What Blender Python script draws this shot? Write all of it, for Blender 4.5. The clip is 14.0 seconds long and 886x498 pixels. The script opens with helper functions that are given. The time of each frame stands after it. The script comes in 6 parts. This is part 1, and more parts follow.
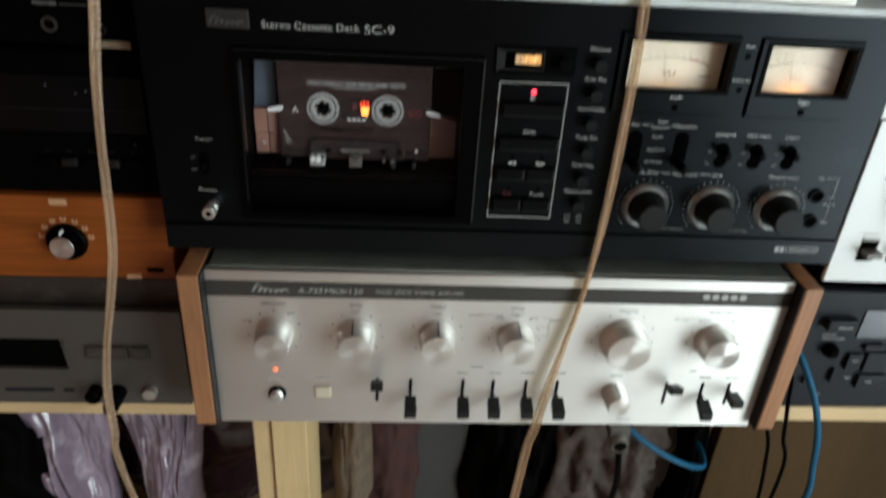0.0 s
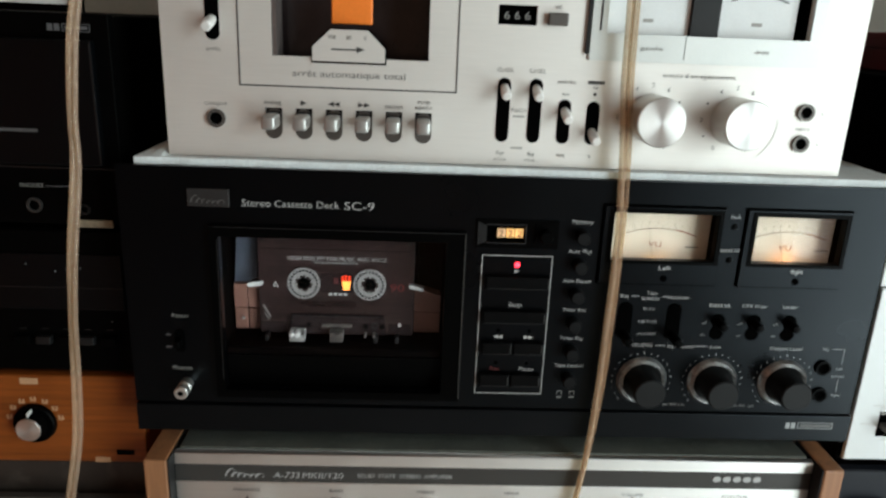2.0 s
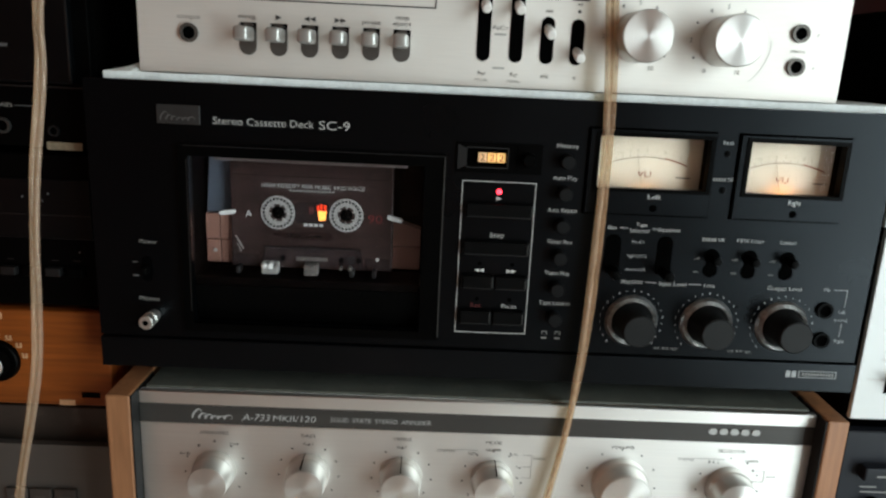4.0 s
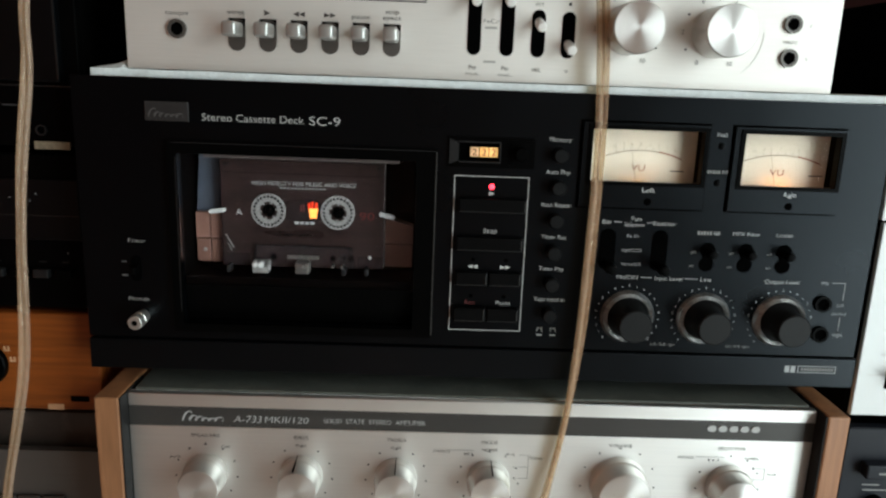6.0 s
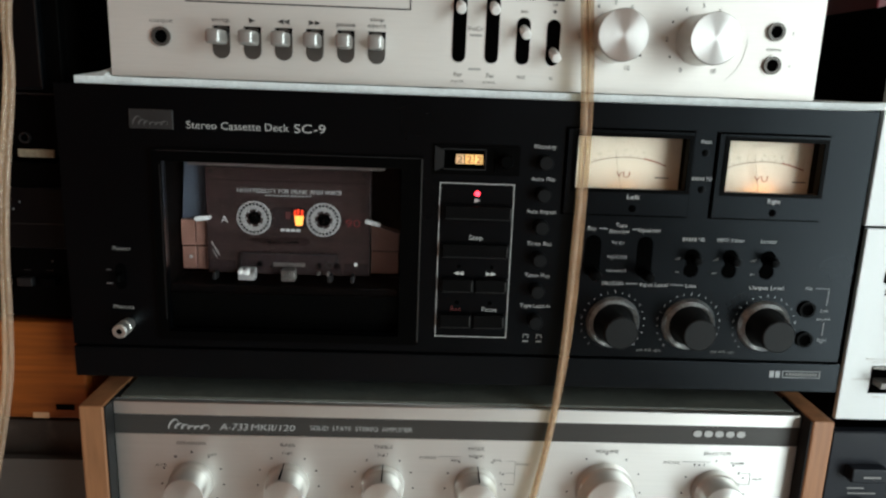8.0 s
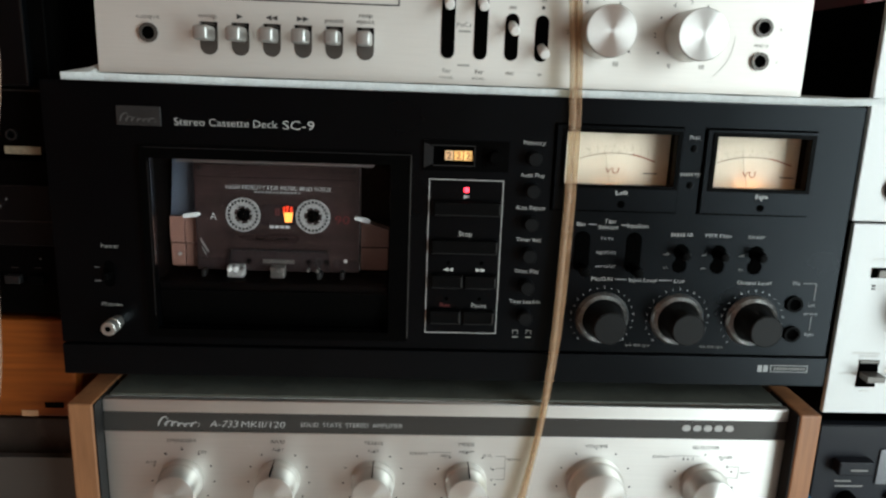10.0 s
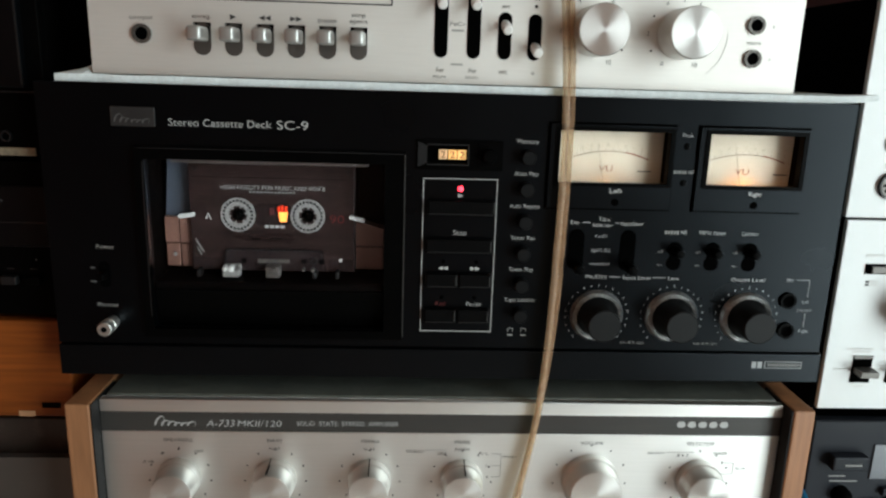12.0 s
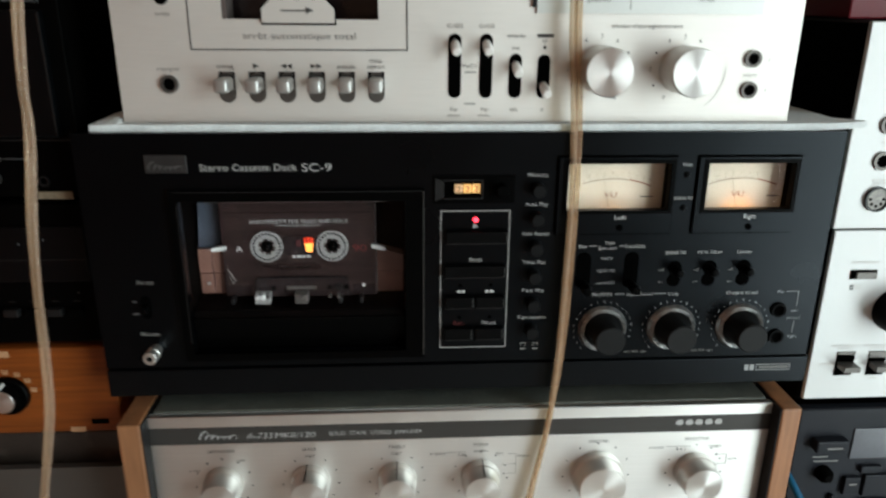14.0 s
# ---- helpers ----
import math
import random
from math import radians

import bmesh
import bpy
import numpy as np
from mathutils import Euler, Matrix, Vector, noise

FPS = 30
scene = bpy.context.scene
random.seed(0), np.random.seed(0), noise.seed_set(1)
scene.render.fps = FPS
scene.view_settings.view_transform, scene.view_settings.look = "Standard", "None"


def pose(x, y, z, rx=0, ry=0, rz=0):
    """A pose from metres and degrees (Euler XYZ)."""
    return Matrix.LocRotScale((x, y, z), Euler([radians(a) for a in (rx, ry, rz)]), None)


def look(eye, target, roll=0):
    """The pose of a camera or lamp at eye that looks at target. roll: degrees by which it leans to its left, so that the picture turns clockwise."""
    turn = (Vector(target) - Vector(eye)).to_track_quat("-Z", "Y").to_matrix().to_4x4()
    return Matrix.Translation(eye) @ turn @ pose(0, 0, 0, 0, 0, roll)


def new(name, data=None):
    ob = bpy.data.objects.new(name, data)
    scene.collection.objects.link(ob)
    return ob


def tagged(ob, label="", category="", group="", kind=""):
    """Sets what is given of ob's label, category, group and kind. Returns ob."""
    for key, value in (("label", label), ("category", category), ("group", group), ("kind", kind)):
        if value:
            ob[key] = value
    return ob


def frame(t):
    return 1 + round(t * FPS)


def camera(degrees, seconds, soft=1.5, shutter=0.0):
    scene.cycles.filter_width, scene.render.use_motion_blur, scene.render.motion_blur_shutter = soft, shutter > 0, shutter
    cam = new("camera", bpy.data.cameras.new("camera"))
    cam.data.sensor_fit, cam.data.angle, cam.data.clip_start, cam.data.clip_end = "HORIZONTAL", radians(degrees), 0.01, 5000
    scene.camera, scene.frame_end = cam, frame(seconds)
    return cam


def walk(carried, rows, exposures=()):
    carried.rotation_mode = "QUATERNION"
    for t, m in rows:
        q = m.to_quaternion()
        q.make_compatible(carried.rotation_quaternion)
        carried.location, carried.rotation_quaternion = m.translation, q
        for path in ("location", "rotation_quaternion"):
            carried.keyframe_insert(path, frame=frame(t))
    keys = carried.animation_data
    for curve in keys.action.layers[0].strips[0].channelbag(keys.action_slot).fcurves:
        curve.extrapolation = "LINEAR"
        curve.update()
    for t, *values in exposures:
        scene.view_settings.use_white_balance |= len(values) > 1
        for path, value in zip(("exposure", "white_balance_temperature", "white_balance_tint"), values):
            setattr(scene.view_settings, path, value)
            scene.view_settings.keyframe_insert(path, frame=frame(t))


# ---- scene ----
cam = camera(62.62, 14.0, soft=2.3, shutter=0.8)
PATH = [
    (0, (-0.08541, -0.44995, 1.33322), (0.05480, 1.28345, 0.34545), 3.777),
    (0.5, (-0.07978, -0.44589, 1.34308), (0.05052, 1.35711, 0.48738), 4.111),
    (1, (-0.08206, -0.42941, 1.35535), (0.02071, 1.41140, 0.58020), 3.036),
    (1.5, (-0.07428, -0.42622, 1.34769), (0.00376, 1.44623, 0.64922), 2.340),
    (2, (-0.06337, -0.43028, 1.33694), (0.02038, 1.47742, 0.74224), 2.373),
    (2.5, (-0.05824, -0.42436, 1.32713), (-0.00497, 1.49986, 0.78442), 2.760),
    (3, (-0.05272, -0.42902, 1.30089), (0.01170, 1.50620, 0.80011), 3.265),
    (3.2, (-0.04818, -0.43150, 1.28708), (-0.00945, 1.50405, 0.78491), 3.017),
    (5.5, (-0.03609, -0.42708, 1.25751), (0.02659, 1.51807, 0.79657), 2.051),
    (6, (-0.03567, -0.42775, 1.25531), (0.01228, 1.51882, 0.79865), 2.164),
    (6.5, (-0.03438, -0.42612, 1.25575), (0.01126, 1.51603, 0.78036), 2.021),
    (7, (-0.03328, -0.42603, 1.25569), (0.03252, 1.51864, 0.79317), 1.889),
    (7.5, (-0.03394, -0.42673, 1.25781), (0.03040, 1.52002, 0.80391), 2.092),
    (8, (-0.03163, -0.42730, 1.25933), (0.03611, 1.51920, 0.80484), 2.131),
    (10.5, (-0.02870, -0.42762, 1.26080), (0.06143, 1.51468, 0.79247), 2.076),
    (11, (-0.02720, -0.42838, 1.26300), (0.05423, 1.51569, 0.80040), 1.902),
    (11.5, (-0.02742, -0.42847, 1.26227), (0.05342, 1.51505, 0.79730), 1.769),
    (12, (-0.02719, -0.42845, 1.26233), (0.06402, 1.51143, 0.78429), 1.787),
    (12.5, (-0.02863, -0.42811, 1.26399), (0.04047, 1.51240, 0.78478), 1.465),
    (13, (-0.03289, -0.42717, 1.27055), (0.04967, 1.49931, 0.73965), 0.816),
    (13.2, (-0.034, -0.428, 1.278), (0.051, 1.483, 0.692), 0.6),
    (13.3, (-0.032, -0.430, 1.2835), (0.090, 1.470, 0.680), 0.8),
    (13.5, (-0.03304, -0.43554, 1.28937), (0.09015, 1.48011, 0.72803), 1.215),
    (14, (-0.04531, -0.44153, 1.32805), (0.07010, 1.44425, 0.67193), 0.467),
]
walk(cam, [(t, look(eye, target, roll)) for t, eye, target, roll in PATH])

# ---- world and light ----
world = bpy.data.worlds.new("sky")
scene.world = world
world.use_nodes = True
wn = world.node_tree.nodes
sky = wn.new("ShaderNodeTexSky")
sky.sky_type, sky.sun_disc = "NISHITA", False
sky.sun_elevation, sky.sun_rotation = radians(38), radians(60)
world.node_tree.links.new(sky.outputs[0], wn["Background"].inputs[0])
wn["Background"].inputs[1].default_value = 0.10
sun = new("sun", bpy.data.lights.new("sun", "SUN"))
sun.data.energy, sun.data.angle, sun.data.color = 1.0, radians(12), (1.0, 0.95, 0.88)
sun.matrix_world = look((6, 3.5, 5.5), (0, 0, 0))
win_lamp = new("window_light", bpy.data.lights.new("window_light", "AREA"))
win_lamp.data.shape, win_lamp.data.size, win_lamp.data.size_y = "RECTANGLE", 1.16, 1.75
win_lamp.data.energy, win_lamp.data.color = 49.0, (0.85, 0.985, 0.99)
win_lamp.matrix_world = look((1.14, -1.15, 1.22), (0, -1.15, 1.22))


# ---- materials ----
def mat(name, c, r=0.5, m=0.0, var=0.12, scale=25.0, bump=0.03, fine=700.0, stretch=(1, 1, 1), coat=0.0, aniso=0.0,
        axis="Z", turn=0.0, rvar=0.08, spec=0.5, patch=(0.5, 0.5, 0.5), patch_amount=0.0, tint=(1, 1, 1)):
    """A surface with two scales of variation: broad patches and fine grain."""
    ma = bpy.data.materials.new(name)
    ma.use_nodes = True
    nt = ma.node_tree
    n, link = nt.nodes, nt.links.new
    b = n["Principled BSDF"]
    tc = n.new("ShaderNodeTexCoord")
    mp = n.new("ShaderNodeMapping")
    mp.inputs["Scale"].default_value = stretch
    link(tc.outputs["Object"], mp.inputs[0])
    broad = n.new("ShaderNodeTexNoise")
    broad.inputs["Scale"].default_value, broad.inputs["Detail"].default_value = scale, 5
    grain = n.new("ShaderNodeTexNoise")
    grain.inputs["Scale"].default_value, grain.inputs["Detail"].default_value = fine, 3
    link(mp.outputs[0], broad.inputs["Vector"])
    link(mp.outputs[0], grain.inputs["Vector"])
    ramp = n.new("ShaderNodeValToRGB")
    ramp.color_ramp.elements[0].position, ramp.color_ramp.elements[1].position = 0.3, 0.7
    ramp.color_ramp.elements[0].color = (*[x * (1 - var) for x in c], 1)
    ramp.color_ramp.elements[1].color = (*[min(1, x * (1 + var)) for x in c], 1)
    mixf = n.new("ShaderNodeMath")
    mixf.operation = "MULTIPLY_ADD"
    mixf.inputs[1].default_value, mixf.inputs[2].default_value = 0.35, 0.0
    link(grain.outputs["Fac"], mixf.inputs[0])
    add = n.new("ShaderNodeMath")
    add.operation = "MULTIPLY_ADD"
    add.inputs[1].default_value = 0.65
    link(broad.outputs["Fac"], add.inputs[0])
    link(mixf.outputs[0], add.inputs[2])
    link(add.outputs[0], ramp.inputs[0])
    colour = ramp.outputs[0]
    if patch_amount:
        spots = n.new("ShaderNodeTexNoise")
        spots.inputs["Scale"].default_value, spots.inputs["Detail"].default_value = scale * 2.3, 8
        link(tc.outputs["Object"], spots.inputs["Vector"])
        cut = n.new("ShaderNodeMapRange")
        cut.inputs[1].default_value, cut.inputs[2].default_value, cut.inputs[4].default_value = 0.55, 0.75, patch_amount
        link(spots.outputs["Fac"], cut.inputs[0])
        mx = n.new("ShaderNodeMix")
        mx.data_type = "RGBA"
        mx.inputs[7].default_value = (*patch, 1)
        link(cut.outputs[0], mx.inputs[0])
        link(colour, mx.inputs[6])
        colour = mx.outputs[2]
    link(colour, b.inputs["Base Color"])
    rr = n.new("ShaderNodeMapRange")
    rr.inputs[3].default_value, rr.inputs[4].default_value = max(0.02, r - rvar), min(1, r + rvar)
    link(broad.outputs["Fac"], rr.inputs[0])
    link(rr.outputs[0], b.inputs["Roughness"])
    b.inputs["Metallic"].default_value = m
    b.inputs["Specular IOR Level"].default_value = spec
    b.inputs["Specular Tint"].default_value = (*tint, 1)
    b.inputs["Coat Weight"].default_value = coat
    b.inputs["Coat Roughness"].default_value = 0.12
    if bump:
        bp = n.new("ShaderNodeBump")
        bp.inputs["Strength"].default_value, bp.inputs["Distance"].default_value = bump, 0.002
        link(grain.outputs["Fac"], bp.inputs["Height"])
        link(bp.outputs[0], b.inputs["Normal"])
    if aniso:
        tg = n.new("ShaderNodeTangent")
        tg.direction_type, tg.axis = "RADIAL", axis
        b.inputs["Anisotropic"].default_value = aniso
        b.inputs["Anisotropic Rotation"].default_value = turn
        link(tg.outputs[0], b.inputs["Tangent"])
    return ma


def sheathed(name, c, through_share, r):
    """Stranded wire in a clear sheath: lets part of the light through, with fine twisted strands."""
    ma = mat(name, c, r, 0.0, 0.30, 420, 0.5, 1500, coat=0.6)
    nt = ma.node_tree
    gap = nt.nodes.new("ShaderNodeBsdfTransparent")
    gap.inputs[0].default_value = (0.99, 0.965, 0.86, 1)
    mix = nt.nodes.new("ShaderNodeMixShader")
    mix.inputs[0].default_value = through_share
    nt.links.new(nt.nodes["Principled BSDF"].outputs[0], mix.inputs[1])
    nt.links.new(gap.outputs[0], mix.inputs[2])
    nt.links.new(mix.outputs[0], nt.nodes["Material Output"].inputs[0])
    return ma


def glow(name, c, strength):
    ma = bpy.data.materials.new(name)
    ma.use_nodes = True
    b = ma.node_tree.nodes["Principled BSDF"]
    b.inputs["Base Color"].default_value = (*c, 1)
    b.inputs["Emission Color"].default_value = (*c, 1)
    b.inputs["Emission Strength"].default_value = strength
    return ma


def clear(name, c, r=0.02):
    ma = bpy.data.materials.new(name)
    ma.use_nodes = True
    b = ma.node_tree.nodes["Principled BSDF"]
    b.inputs["Base Color"].default_value = (*c, 1)
    b.inputs["Roughness"].default_value = r
    b.inputs["Transmission Weight"].default_value = 1.0
    b.inputs["IOR"].default_value = 1.12
    return ma


# The blue specular tint puts the daylight's colour into the sheen of both metals.
M_DECK = mat("satin_black_metal", (0.0006, 0.0008, 0.0011), 0.30, 0.0, 0.12, 18, 0.025, 900, spec=0.165, tint=(0.80, 0.90, 1.0))
M_DECKLOW = mat("black_trim_metal", (0.0008, 0.0010, 0.0013), 0.33, 0.0, 0.1, 30, 0.015, 900, spec=0.20, tint=(0.80, 0.90, 1.0))
M_BLACK = mat("black_plastic", (0.0009, 0.0009, 0.0009), 0.40, 0.0, 0.15, 60, 0.03, 800, spec=0.03)
M_DIMINK = mat("dim_ink", (0.075, 0.075, 0.078), 0.6, 0, 0.05, 200, 0)
M_SCALEINK = mat("scale_ink", (0.24, 0.19, 0.145), 0.6, 0, 0.05, 200, 0)
M_KEY = mat("dull_key_metal", (0.46, 0.455, 0.44), 0.42, 0.8, 0.1, 120, 0.03)
M_PLATE = mat("grey_meter_plate", (0.60, 0.61, 0.59), 0.5, 0.5, 0.05, 30, 0.02)
# Near-black without sheen: paints the darkness inside slots, holes and gaps.
M_VOID = mat("hole_darkness", (0.0012, 0.0012, 0.0012), 0.9, 0.0, 0.2, 60, 0.0, 500, spec=0.0)
M_PALECAP = mat("pale_metal_cap", (0.82, 0.81, 0.79), 0.32, 0.4, 0.06, 120, 0.02)
M_BROWNINK = mat("brown_ink", (0.20, 0.06, 0.03), 0.6, 0, 0.05, 200, 0)
M_DIMRED = mat("dim_red_ink_and_glow", (0.10, 0.012, 0.012), 0.6, 0, 0.05, 200, 0)
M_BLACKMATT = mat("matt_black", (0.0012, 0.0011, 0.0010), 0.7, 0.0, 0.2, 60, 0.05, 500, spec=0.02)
M_GREYKNOB = mat("dark_grey_plastic", (0.0058, 0.0058, 0.0062), 0.45, 0.0, 0.15, 90, 0.06, 900, spec=0.3)
M_CASE = mat("black_crackle_steel", (0.008, 0.0085, 0.008), 0.6, 0.0, 0.25, 40, 0.12, 500, patch=(0.12, 0.12, 0.11), patch_amount=0.25)
M_INK = mat("white_ink", (0.52, 0.52, 0.505), 0.6, 0, 0.05, 200, 0)
M_LABEL = mat("pale_grey_ink", (0.40, 0.40, 0.39), 0.6, 0, 0.05, 200, 0)
M_LABELDIM = mat("worn_grey_ink", (0.22, 0.22, 0.21), 0.6, 0, 0.05, 200, 0)
M_ARCINK = mat("arc_ink", (0.11, 0.075, 0.055), 0.6, 0, 0.05, 200, 0)
M_HEAD = mat("dull_tape_head", (0.13, 0.12, 0.11), 0.4, 0.5, 0.4, 500, 0.05)
M_DUST = mat("dusty_steel_cover", (0.088, 0.094, 0.080), 0.55, 0.0, 0.3, 40, 0.10, 500, patch=(0.18, 0.18, 0.16), patch_amount=0.35)
M_INKDIM = mat("grey_ink", (0.36, 0.37, 0.37), 0.6, 0, 0.05, 200, 0)
M_DARKINK = mat("dark_ink", (0.045, 0.042, 0.04), 0.6, 0, 0.05, 200, 0)
M_PALEINK = mat("pale_ink", (0.33, 0.32, 0.30), 0.6, 0, 0.05, 200, 0)
M_REDINK = mat("red_ink", (0.15, 0.012, 0.012), 0.5, 0, 0.05, 200, 0)
M_LOGO = mat("smoky_badge", (0.028, 0.027, 0.027), 0.35, 0.3, 0.2, 90, 0.02)
M_LOGOMARK = mat("badge_mark", (0.15, 0.15, 0.15), 0.3, 0.5, 0.2, 90, 0.02)
M_RING = mat("worn_knob_ring", (0.36, 0.36, 0.355), 0.32, 0.9, 0.55, 260, 0.12, 900, aniso=0.6, axis="Y", patch=(0.03, 0.03, 0.03), patch_amount=0.35)
M_CAP = mat("black_knob_plastic", (0.0030, 0.0030, 0.0032), 0.50, 0.0, 0.2, 120, 0.08, 900, spec=0.20)
M_SILVER = mat("satin_silver_panel", (0.71, 0.68, 0.645), 0.62, 0.8, 0.06, 12, 0.02, 900, stretch=(0.05, 1, 1))
M_BRUSHED = mat("brushed_aluminium", (0.84, 0.825, 0.80), 0.60, 1.0, 0.05, 14, 0.03, 1200, stretch=(0.02, 1, 1), aniso=0.66, axis="Z", turn=0.25)
M_SPUN = mat("spun_aluminium", (0.78, 0.77, 0.75), 0.31, 1.0, 0.05, 30, 0.02, 900, aniso=0.72, axis="Y", turn=0.25)
M_TURNED = mat("turned_aluminium", (0.62, 0.605, 0.575), 0.34, 0.9, 0.06, 60, 0.03, 900)
M_CHROME = mat("chrome", (0.75, 0.75, 0.75), 0.14, 1.0, 0.08, 120, 0.02)
M_BAND = mat("dark_bronze_band", (0.050, 0.047, 0.044), 0.4, 0.4, 0.1, 14, 0.02, 900, stretch=(0.05, 1, 1))
M_WALNUT = mat("walnut_veneer", (0.30, 0.132, 0.058), 0.5, 0, 0.38, 45, 0.08, 420, stretch=(1, 1, 0.07))
M_TEAK = mat("teak_veneer", (0.185, 0.046, 0.0066), 0.46, 0, 0.7, 30, 0.08, 300, stretch=(0.05, 1, 1), spec=0.28)
M_PINE = mat("pale_pine", (0.52, 0.37, 0.19), 0.6, 0, 0.18, 26, 0.06, 300, stretch=(1, 1, 0.06), patch=(0.3, 0.17, 0.07), patch_amount=0.25)
M_PINEX = mat("pine_shelf", (0.62, 0.44, 0.24), 0.6, 0, 0.2, 26, 0.06, 300, stretch=(0.06, 1, 1))
M_BOARD = mat("brown_board", (0.055, 0.030, 0.010), 0.6, 0, 0.3, 20, 0.06, 300, stretch=(1, 1, 0.1), spec=0.15)
M_WHITE = mat("white_metal_panel", (0.60, 0.61, 0.605), 0.42, 0.1, 0.03, 12, 0.015, 900)
M_GREYAMP = mat("grey_aluminium", (0.105, 0.096, 0.088), 0.42, 0.6, 0.12, 14, 0.03, 1000, stretch=(0.03, 1, 1))
M_CHARCOAL = mat("charcoal_panel", (0.0105, 0.0118, 0.0165), 0.5, 0.0, 0.1, 30, 0.03, 900, spec=0.18)
M_CHARKEY = mat("charcoal_key", (0.0090, 0.0103, 0.0145), 0.45, 0.0, 0.1, 60, 0.03, 900, spec=0.18)
M_BUTTON = mat("black_button_plastic", (0.0022, 0.0023, 0.0026), 0.45, 0.0, 0.15, 90, 0.06, 900, spec=0.14)
M_CHEEKSIDE = mat("dark_slate", (0.014, 0.013, 0.0128), 0.6, 0.0, 0.2, 60, 0.05, 500, spec=0.1)
M_KEYCAP = mat("black_key_plastic", (0.0013, 0.0013, 0.0014), 0.42, 0.0, 0.15, 90, 0.05, 900, spec=0.07)
M_EDGE = mat("grey_door_edge", (0.032, 0.032, 0.031), 0.4, 0.3, 0.2, 90, 0.02)
M_BROWNKEY = mat("brown_grey_key", (0.040, 0.033, 0.029), 0.45, 0.2, 0.15, 90, 0.03)
M_COVER = mat("dusty_brown_cover", (0.024, 0.019, 0.0155), 0.45, 0.0, 0.3, 40, 0.1, 500, patch=(0.12, 0.10, 0.085), patch_amount=0.3)
M_WALNUTLAB = mat("cream_print", (0.46, 0.26, 0.14), 0.6, 0, 0.15, 200, 0)
M_BEIGE = mat("mottled_beige", (0.21, 0.17, 0.115), 0.6, 0.0, 0.3, 200, 0.05)
M_FAINTINK = mat("faint_grey_ink", (0.58, 0.575, 0.56), 0.6, 0, 0.05, 200, 0)
M_SCREEN = mat("grey_display", (0.085, 0.090, 0.105), 0.25, 0.0, 0.1, 60, 0.0)
M_FOAM = mat("white_foam_sheet", (0.64, 0.68, 0.68), 0.8, 0, 0.12, 320, 0.35, 700)
# Sideways streaks in the brown colour stand in for reflections on the shell.
M_CASSETTE = mat("smoky_cassette_shell", (0.024, 0.0140, 0.0132), 0.30, 0, 0.55, 70, 0.02, 600, stretch=(0.16, 1, 1), coat=0.08, spec=0.30, patch=(0.007, 0.004, 0.004), patch_amount=0.6)
M_CASSETTEDK = mat("cassette_window", (0.020, 0.014, 0.0145), 0.2, 0, 0.2, 120, 0.0)
M_MIDINK = mat("mid_grey_ink", (0.14, 0.135, 0.13), 0.6, 0, 0.05, 200, 0)
M_HUB = mat("grey_white_hub", (0.24, 0.23, 0.22), 0.5, 0, 0.25, 400, 0.02)
M_BROWN = mat("brown_guide_block", (0.18, 0.085, 0.062), 0.55, 0, 0.18, 80, 0.04)
M_BLUEGREY = mat("blue_grey_holder", (0.066, 0.078, 0.102), 0.45, 0, 0.1, 80, 0.02)
M_HOLDER = mat("grey_holder_lip", (0.15, 0.125, 0.118), 0.35, 0.5, 0.1, 80, 0.02)
M_FACE = mat("cream_meter_card", (0.50, 0.43, 0.33), 0.7, 0, 0.06, 60, 0.01)
M_FACEGREY = mat("pale_meter_card", (0.72, 0.74, 0.74), 0.7, 0, 0.06, 60, 0.01)
M_ORANGECARD = mat("orange_plastic", (0.85, 0.20, 0.02), 0.5, 0, 0.1, 60, 0.02)
M_COPPER = sheathed("copper_speaker_wire", (0.50, 0.29, 0.165), 0.62, 0.20)
M_TINNED = sheathed("tinned_speaker_wire", (0.62, 0.42, 0.28), 0.62, 0.20)
M_PALESTRAND = sheathed("pale_speaker_wire", (0.46, 0.31, 0.22), 0.60, 0.26)
M_BLUE = mat("blue_cable_sheath", (0.0015, 0.080, 0.165), 0.5, 0, 0.12, 120, 0.05, spec=0.25)
# The pale lilac patches paint the film's white highlights into its colour.
M_PURPLE = mat("purple_plastic_film", (0.215, 0.16, 0.21), 0.22, 0, 0.3, 14, 0.10, 160, stretch=(1, 1, 0.4), coat=0.9, patch=(0.62, 0.57, 0.63), patch_amount=0.6)
M_DARKFILM = mat("dark_plum_film", (0.06, 0.03, 0.05), 0.25, 0, 0.4, 30, 0.1, 120, coat=0.5)
# Cloths under the shelf: the shade there is put into these lowered colours.
M_CREAM = mat("shaded_cream_cloth", (0.10, 0.068, 0.045), 0.8, 0, 0.5, 60, 0.3, 400)
M_REDCLOTH = mat("shaded_faded_red_cloth", (0.036, 0.008, 0.0055), 0.8, 0, 0.5, 60, 0.3, 400)
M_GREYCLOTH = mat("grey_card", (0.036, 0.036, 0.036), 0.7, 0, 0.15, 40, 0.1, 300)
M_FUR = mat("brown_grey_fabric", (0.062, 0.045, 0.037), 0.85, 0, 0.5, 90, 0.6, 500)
# Room colours, picked for the warmth and strength of the bounced light.
M_WARMWALL = mat("ochre_bounce_plaster", (0.36, 0.12, 0.065), 0.8, 0, 0.08, 6, 0.1, 200)
M_WALL = mat("warm_bounce_plaster", (0.20, 0.105, 0.070), 0.8, 0, 0.08, 6, 0.1, 200)
M_NORTH = mat("greige_plaster", (0.38, 0.36, 0.31), 0.8, 0, 0.08, 6, 0.1, 200)
M_CEIL = mat("cream_bounce_paint", (0.34, 0.245, 0.185), 0.85, 0, 0.04, 5, 0.05, 200)
